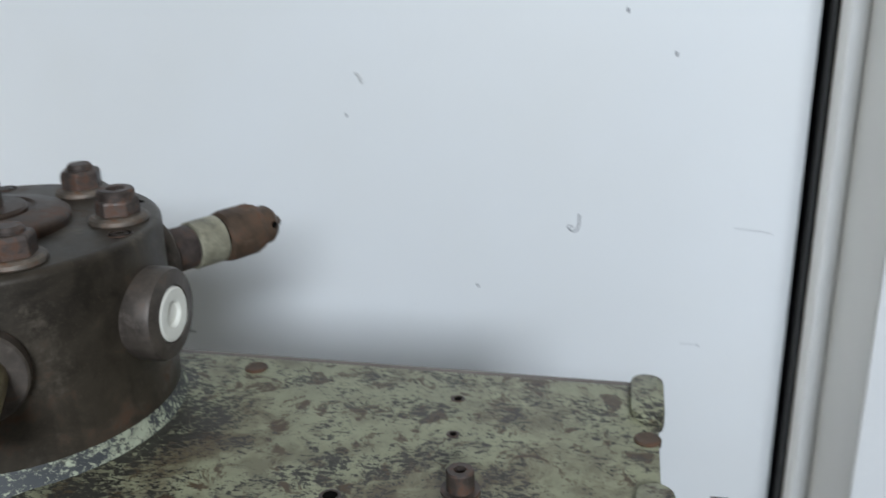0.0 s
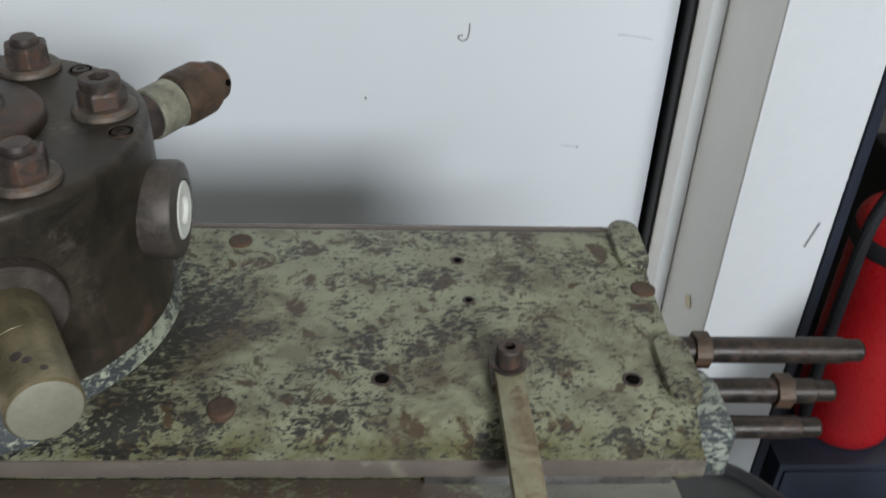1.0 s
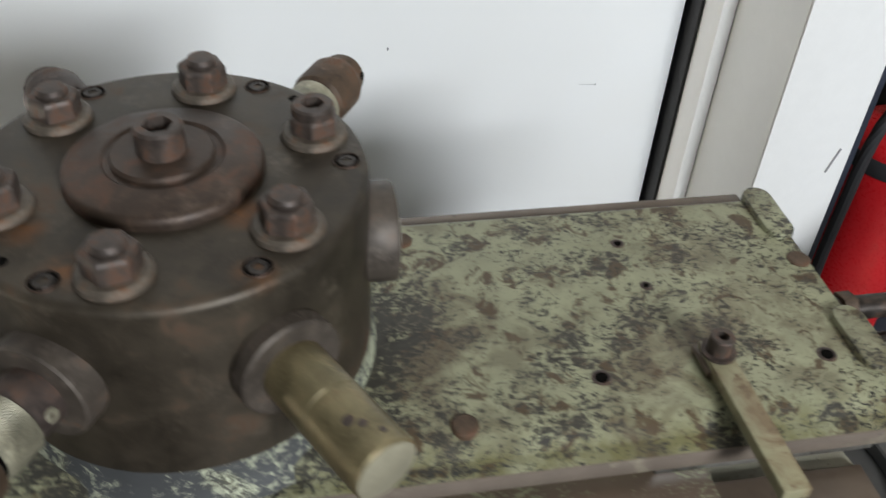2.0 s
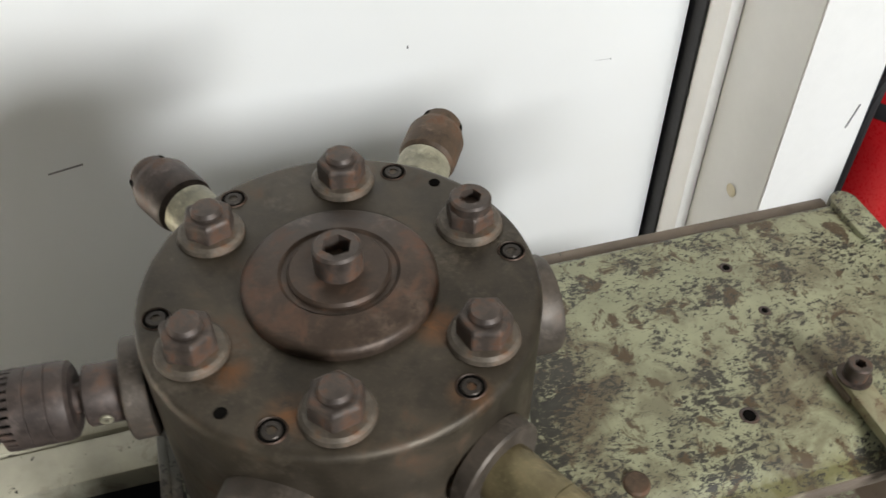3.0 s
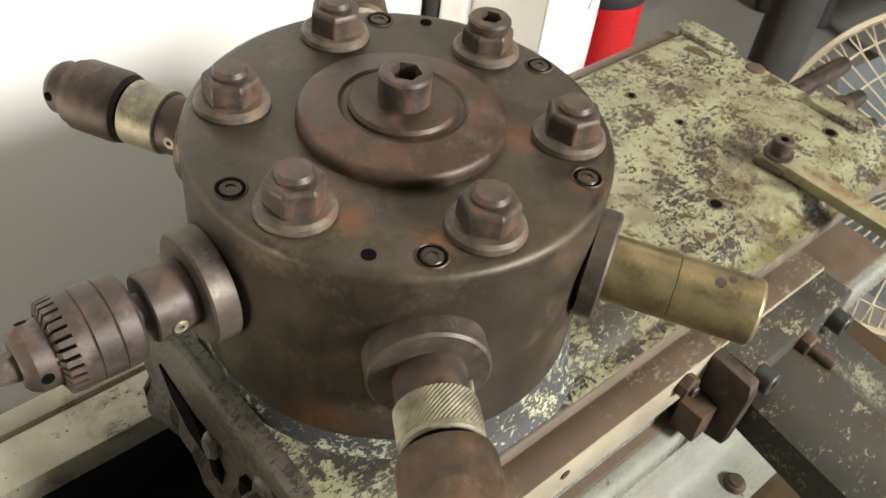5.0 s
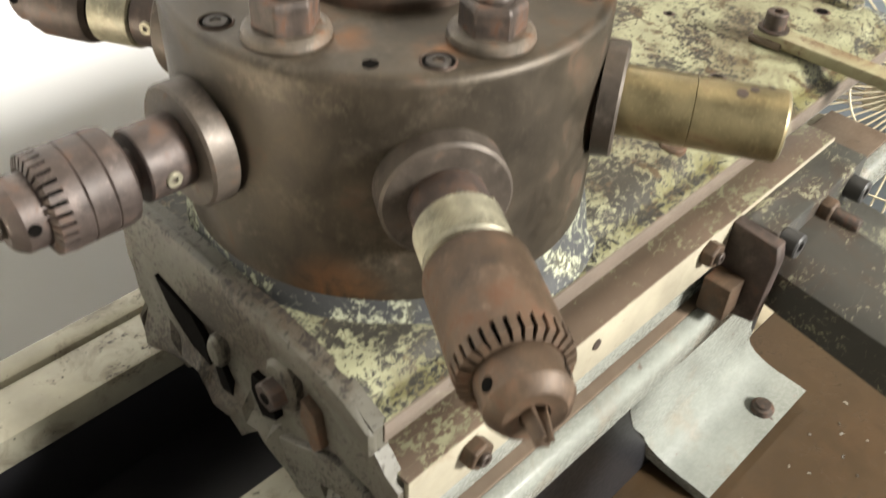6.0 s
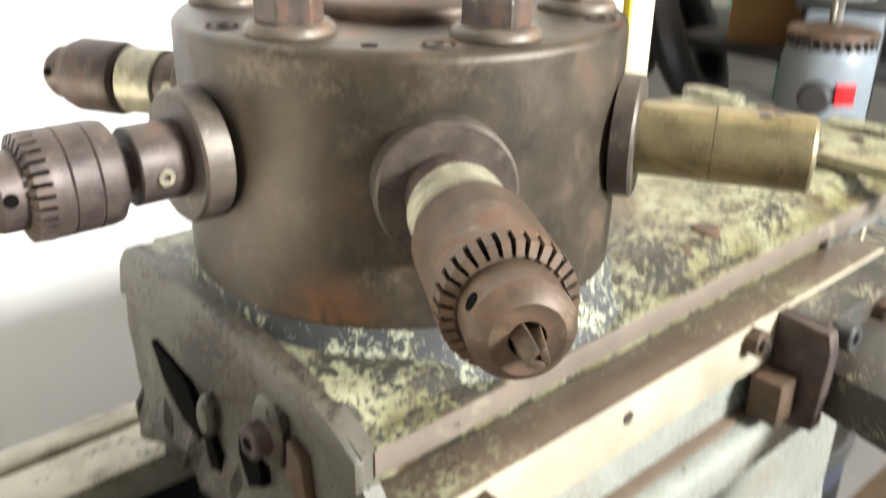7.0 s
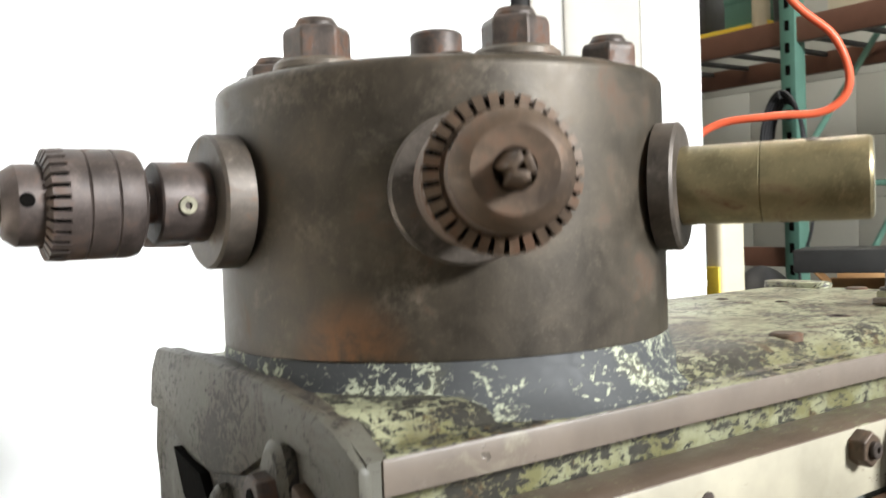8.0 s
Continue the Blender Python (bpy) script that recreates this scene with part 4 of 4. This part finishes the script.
# ---- pedestal fan ----
def fan():
    f = thing("pedestal_fan", "beige pedestal fan with a wire guard", "fan", T(1.16, 0.0, FLOOR))
    n = Vector((-0.78, -0.27, 0.57)).normalized()
    head = n.to_track_quat('Z', 'Y').to_matrix().to_4x4()
    head.translation = Vector((0.985 - 1.16, -0.055, -0.31 - FLOOR))
    cage = part("guard_ring", lathe([(0.236, -0.012), (0.244, -0.012), (0.244, 0.012), (0.236, 0.012), (0.236, -0.012)], 72, close=False), BEIGE, f, m=head)
    for k in range(60):
        a = 2 * math.pi * k / 60
        c0, s0 = math.cos(a), math.sin(a)
        part("guard_wire", tube([(0.05 * c0, 0.05 * s0, 0.062), (0.14 * c0, 0.14 * s0, 0.052), (0.21 * c0, 0.21 * s0, 0.032), (0.239 * c0, 0.239 * s0, 0.004)], 0.0016, 5), BEIGE, cage)
    for r, z in ((0.10, 0.058), (0.16, 0.049), (0.205, 0.034)):
        part("guard_hoop", lathe([(r - 0.0015, z), (r, z + 0.0015), (r + 0.0015, z), (r, z - 0.0015), (r - 0.0015, z)], 60, close=False), BEIGE, cage)
    part("guard_badge", lathe([(0.05, 0.060), (0.05, 0.066), (0.045, 0.069), (0, 0.07)], 40), BEIGE, cage)
    for k in range(60):
        a = 2 * math.pi * (k + 0.5) / 60
        c0, s0 = math.cos(a), math.sin(a)
        part("back_wire", tube([(0.07 * c0, 0.07 * s0, -0.085), (0.19 * c0, 0.19 * s0, -0.06), (0.239 * c0, 0.239 * s0, -0.004)], 0.0016, 5), BEIGE, cage)
    part("motor", lathe([(0.045, -0.16), (0.065, -0.15), (0.07, -0.09), (0.06, -0.075), (0, -0.075)], 32), BEIGE, f, m=head)
    for k in range(3):
        bm = bmesh.new()
        rows = []
        for q in range(7):
            r = 0.035 + 0.165 * q / 6
            w = 0.25 + 0.55 * math.sin(q / 6 * 2.4)
            rows.append([bm.verts.new((r * math.cos(a), r * math.sin(a), z)) for a, z in ((-w, -0.045), (0, -0.025), (w, 0.008), (w, 0.005), (0, -0.028), (-w, -0.048))])
        for a, b in zip(rows, rows[1:]):
            for q in range(6):
                bm.faces.new((a[q], a[(q + 1) % 6], b[(q + 1) % 6], b[q]))
        bm.faces.new(rows[0]), bm.faces.new(rows[-1])
        part("blade", bm, MACHINE_GREY, f, m=head @ pose(0, 0, 0, 0, 0, 120 * k))
    part("pole", lathe([(0.016, 0.03), (0.016, 0.70), (0, 0.70)], 20), DARK_IRON, f)
    part("neck", tube([(0, 0, 0.69), (-0.05, -0.03, 0.66)], 0.02, 12), BEIGE, f)
    part("base", lathe([(0.19, 0), (0.19, 0.015), (0.05, 0.045), (0.02, 0.06), (0, 0.06)], 40), BEIGE, f)


fan()

# ---- storage rack ----
rack = thing("storage_rack", "green pallet rack with orange beams and shelves", "rack", T(3.4, 2.0, FLOOR))
for x in (0.0, 0.95):
    up = part("upright", box(x - 0.04, x + 0.04, -0.038, 0.038, 0, 3.9, 0.004), RACK_GREEN, rack)
    for k in range(36):
        # thin black plates paint the shade of the upright's slots
        part("slot", box(x - 0.041, x - 0.0402, -0.012, 0.012, 0.35 + 0.1 * k - 0.025, 0.35 + 0.1 * k + 0.02, 0), RECESS_SHADE, up) if x == 0.0 else None
for z0, z1 in ((0.3, 1.2), (1.3, 2.2), (2.3, 3.2)):
    part("brace", tube([(0.0, 0, z0), (0.95, 0, z1)], 0.016, 8), RACK_GREEN, rack)
    part("strut", tube([(0.0, 0, z1 + 0.04), (0.95, 0, z1 + 0.04)], 0.016, 8), RACK_GREEN, rack)
for y in (-2.7, 2.4):
    for x in (0.0, 0.95):
        part("upright", box(x - 0.04, x + 0.04, y - 0.038, y + 0.038, 0, 3.9, 0.004), RACK_GREEN, rack)
for z in (1.93, 3.1):
    for x in (0.0, 0.95):
        part("beam", box(x - 0.025, x + 0.025, -2.66, 2.36, z - 0.06, z + 0.05, 0.004), RACK_ORANGE, rack)
    for k in range(20):
        y = -2.6 + 0.25 * k
        part("deck_wire", box(0.03, 0.92, y - 0.012, y + 0.012, z + 0.02, z + 0.045, 0.002), DARK_IRON, rack)
part("low_beam", box(-0.025, 0.025, 0.04, 2.36, 0.86, 0.95, 0.004), RACK_ORANGE, rack)
ZS = FLOOR + 1.93 + 0.052


def carton(name, label, x, y, z, a, b, h, mat, turn=0, flaps=False, cat="box"):
    t = thing(name, label, cat, T(x, y, z) @ pose(0, 0, 0, 0, 0, turn))
    w = 0.006
    for q in ((-a, a, -b, -b + w), (-a, a, b - w, b), (-a, -a + w, -b + w, b - w), (a - w, a, -b + w, b - w)):
        part("side", box(*q, 0, h, 0.001), mat, t)
    part("bottom", box(-a + w, a - w, -b + w, b - w, 0.001, 0.006), mat, t)
    if flaps:
        for k in range(4):
            d = b if k % 2 == 0 else a
            e = a if k % 2 == 0 else b
            f = box(-e, e, 0, d * 0.75, -0.002, 0.002, 0.0008)
            part("flap", f, mat, t, m=pose(0, 0, 0, 0, 0, 90 * k) @ T(0, d, h) @ pose(0, 0, 0, 35 if k % 2 else 48, 0, 0))
    else:
        part("lid", box(-a - 0.003, a + 0.003, -b - 0.003, b + 0.003, h - 0.03, h + 0.004, 0.002), mat, t)
    return t


carton("storage_bin", "dark green plastic bin on the rack shelf", 3.62, 2.30, ZS, 0.15, 0.12, 0.18, RACK_GREEN, 5)
carton("carton", "beige cardboard carton on the rack shelf", 3.7, 1.72, ZS, 0.2, 0.17, 0.27, BEIGE, 3)
carton("carton", "beige cardboard carton on the rack shelf", 3.66, 1.28, ZS, 0.2, 0.19, 0.24, BEIGE, -4)
carton("carton", "dark carton on the rack shelf", 3.7, 2.75, ZS, 0.2, 0.16, 0.3, DARK_IRON, 8)
carton("tray", "yellow plastic tray on the rack shelf", 3.5, 2.36, ZS, 0.05, 0.2, 0.03, YELLOW, 0, cat="tray")
can = part("paint_can", lathe([(0.05, 0), (0.05, 0.14), (0.03, 0.17), (0.03, 0.2), (0, 0.2)], 24), DARK_IRON, m=T(3.47, 2.08, ZS))
tagged(can, "dark metal can on the rack shelf", "can")
can2 = part("bottle", lathe([(0.04, 0), (0.042, 0.02), (0.042, 0.16), (0.016, 0.2), (0.016, 0.24), (0, 0.24)], 24), BEIGE, m=T(3.46, 2.2, ZS))
tagged(can2, "pale plastic bottle on the rack shelf", "bottle")

# cable coils hang on the rack's upright
coil = thing("cable_coil", "black cable coil hanging on the rack", "cable", T(3.335, 1.99, FLOOR + 1.62))
for k in range(5):
    pts = [(-0.012 * k, (0.085 + 0.006 * k) * math.sin(a), -0.26 - (0.24 + 0.012 * k) * math.cos(a)) for a in [2 * math.pi * q / 28 for q in range(29)]]
    part("loop", tube(pts, 0.009, 6), RUBBER, coil)
part("hook", tube([(0.03, 0, 0.0), (-0.06, 0, 0.0), (-0.07, 0, 0.03)], 0.007, 8), DARK_IRON, coil)
part("plug", box(-0.05, -0.01, -0.025, 0.02, -0.34, -0.27, 0.006), YELLOW, coil)
part("tail", tube(curve_points([(-0.03, -0.09, -0.3), (-0.03, -0.13, -0.55), (-0.03, -0.06, -0.78), (-0.03, -0.1, -0.9)], 6), 0.007, 6), RUBBER, coil)

# orange air hose that hangs in front of the rack
hose = part("air_hose", tube(curve_points([(1.75, 1.62, -0.05), (1.92, 1.52, 0.18), (2.05, 1.42, 0.335), (2.15, 1.27, 0.36), (2.24, 1.14, 0.365), (2.275, 1.08, 0.44), (2.235, 1.10, 0.58), (2.12, 1.20, 0.75), (2.02, 1.28, 1.2), (2.0, 1.3, CEIL)], 10), 0.0125, 12), ORANGE_HOSE)
tagged(hose, "orange air hose hanging from the ceiling", "hose")

# tyres and dark bags behind the post
for x, y, z, rx, rz in ((2.55, 1.72, -0.28, 80, 35), (2.62, 1.52, -0.42, 65, 20)):
    ring = [(0.24 + 0.075 * math.cos(a), 0.06 * math.sin(a)) for a in [2 * math.pi * q / 14 for q in range(15)]]
    ty = part("tyre", lathe(ring, 40, close=False), RUBBER, m=T(x, y, z) @ pose(0, 0, 0, rx, 0, rz))
    tagged(ty, "worn black rubber tyre leaning on the bench", "tyre", "tyres by the bench")
bench = thing("workbench", "dark steel workbench crowded with machine parts", "workbench", T(2.95, 1.25, FLOOR))
part("top", box(-0.35, 0.35, -0.75, 0.6, 0.60, 0.64, 0.005), DARK_IRON, bench)
for x in (-0.31, 0.31):
    for y in (-0.7, 0.55):
        part("leg", box(x - 0.025, x + 0.025, y - 0.025, y + 0.025, 0, 0.60, 0.003), DARK_IRON, bench)
part("shelf", box(-0.33, 0.33, -0.72, 0.58, 0.2, 0.22, 0.003), DARK_IRON, bench)
carton("cardboard_box", "open brown cardboard box on the workbench", 2.80, 1.32, FLOOR + 0.641, 0.12, 0.12, 0.19, CARDBOARD, 28, True)
crate = carton("parts_crate", "dark crate of parts on the workbench", 2.9, 0.95, FLOOR + 0.641, 0.16, 0.13, 0.12, BLACK_PAINT_AND_SHADE, 10)

# ---- grey motor on a pedestal ----
mo = thing("pump_motor", "blue-grey vertical motor with a rusty top disc", "motor", T(1.645, 0.525, FLOOR))
part("pedestal", lathe([(0.13, 0), (0.13, 0.03), (0.06, 0.06), (0.06, 0.62), (0.10, 0.65), (0.10, 0.67), (0, 0.67)], 32), DARK_IRON, mo)
part("housing", lathe([(0.085, 0.67), (0.095, 0.68), (0.098, 0.76), (0.098, 0.86), (0.09, 0.885), (0.085, 0.89), (0, 0.89)], 40), MACHINE_GREY, mo)
for k in range(28):
    part("vent_rib", box(0.083, 0.094, -0.004, 0.004, 0.885, 0.905, 0.001), DARK_IRON, mo, m=pose(0, 0, 0, 0, 0, 360 / 28 * k))
part("top_disc", lathe([(0.095, 0.905), (0.098, 0.91), (0.094, 0.918), (0.02, 0.935), (0, 0.935)], 40), CHUCK_BROWN, mo)
part("spindle", lathe([(0.014, 0.93), (0.014, 0.99), (0.075, 0.992), (0.075, 0.998), (0.02, 1.0), (0.026, 1.005), (0.026, 1.03), (0, 1.035)], 32), BRIGHT, mo)
part("red_label", box(-0.102, -0.0935, -0.022, 0.022, 0.775, 0.82, 0.001), RED, mo, "red label", m=pose(0, 0, 0, 0, 0, 52))
part("terminal_box", lathe([(0.035, 0), (0.035, 0.03), (0.028, 0.036), (0, 0.037)], 24), RUBBER, mo, m=pose(0, 0, 0, 0, 0, 18) @ T(-0.092, 0, 0.79) @ pose(0, 0, 0, 0, -90, 0))

# ---- milling machine behind ----
ml = thing("milling_machine", "grey milling machine with dark head and levers", "milling machine", T(2.42, 0.86, FLOOR) @ pose(0, 0, 0, 0, 0, 205))
part("column", box(-0.42, -0.18, -0.13, 0.13, 0, 1.75, 0.03, seg=3), DARK_IRON, ml)
part("knee", box(-0.2, 0.12, -0.11, 0.11, 0.5, 0.85, 0.02), MACHINE_GREY, ml)
part("table", box(-0.12, 0.12, -0.42, 0.42, 0.93, 1.0, 0.006), DARK_IRON, ml)
part("saddle_block", box(-0.12, 0.12, -0.14, 0.14, 0.85, 0.93, 0.006), DARK_IRON, ml)
part("ram", box(-0.4, 0.12, -0.09, 0.09, 1.6, 1.78, 0.02), MACHINE_GREY, ml)
part("head", lathe([(0.05, 1.28), (0.075, 1.32), (0.085, 1.5), (0.085, 1.78), (0.07, 1.95), (0, 1.95)], 28), MACHINE_GREY, ml, m=T(0.06, 0, 0))
part("quill", lathe([(0.025, 1.06), (0.03, 1.1), (0.035, 1.29)], 24), BRIGHT, ml, m=T(0.06, 0, 0))
part("gear_case", box(0.0, 0.13, -0.12, -0.05, 1.26, 1.42, 0.015), DARK_IRON, ml)
for k in range(3):
    a = 2.1 * k
    part("lever", tube([(0.06, 0.09, 1.38), (0.06 + 0.12 * math.cos(a), 0.12, 1.38 + 0.12 * math.sin(a))], 0.007, 8), DARK_IRON, ml)
    part("knob", lathe([(0.0, -0.016), (0.012, -0.01), (0.016, 0), (0.012, 0.01), (0, 0.016)], 16), RUBBER, ml, m=T(0.06 + 0.12 * math.cos(a), 0.12, 1.38 + 0.12 * math.sin(a)))
part("vise", box(-0.07, 0.07, -0.1, 0.08, 1.0, 1.07, 0.01), DARK_IRON, ml)

# horizontal courses of the far wall
far_wall = bpy.data.objects["wall_east"]
shared = None
for row in range(11):
    for col in range(7):
        if shared is None:
            shared = part("wall_block", box(5.238, 5.249, -0.4, 0.387, -1.04, -0.652, 0.003), FAR_WALL, far_wall)
        else:
            o = new("wall_block", shared.data)
            o.parent = far_wall
            o.matrix_basis = T(0, 0.79 * col + (0.395 if row % 2 else 0), 0.391 * row)
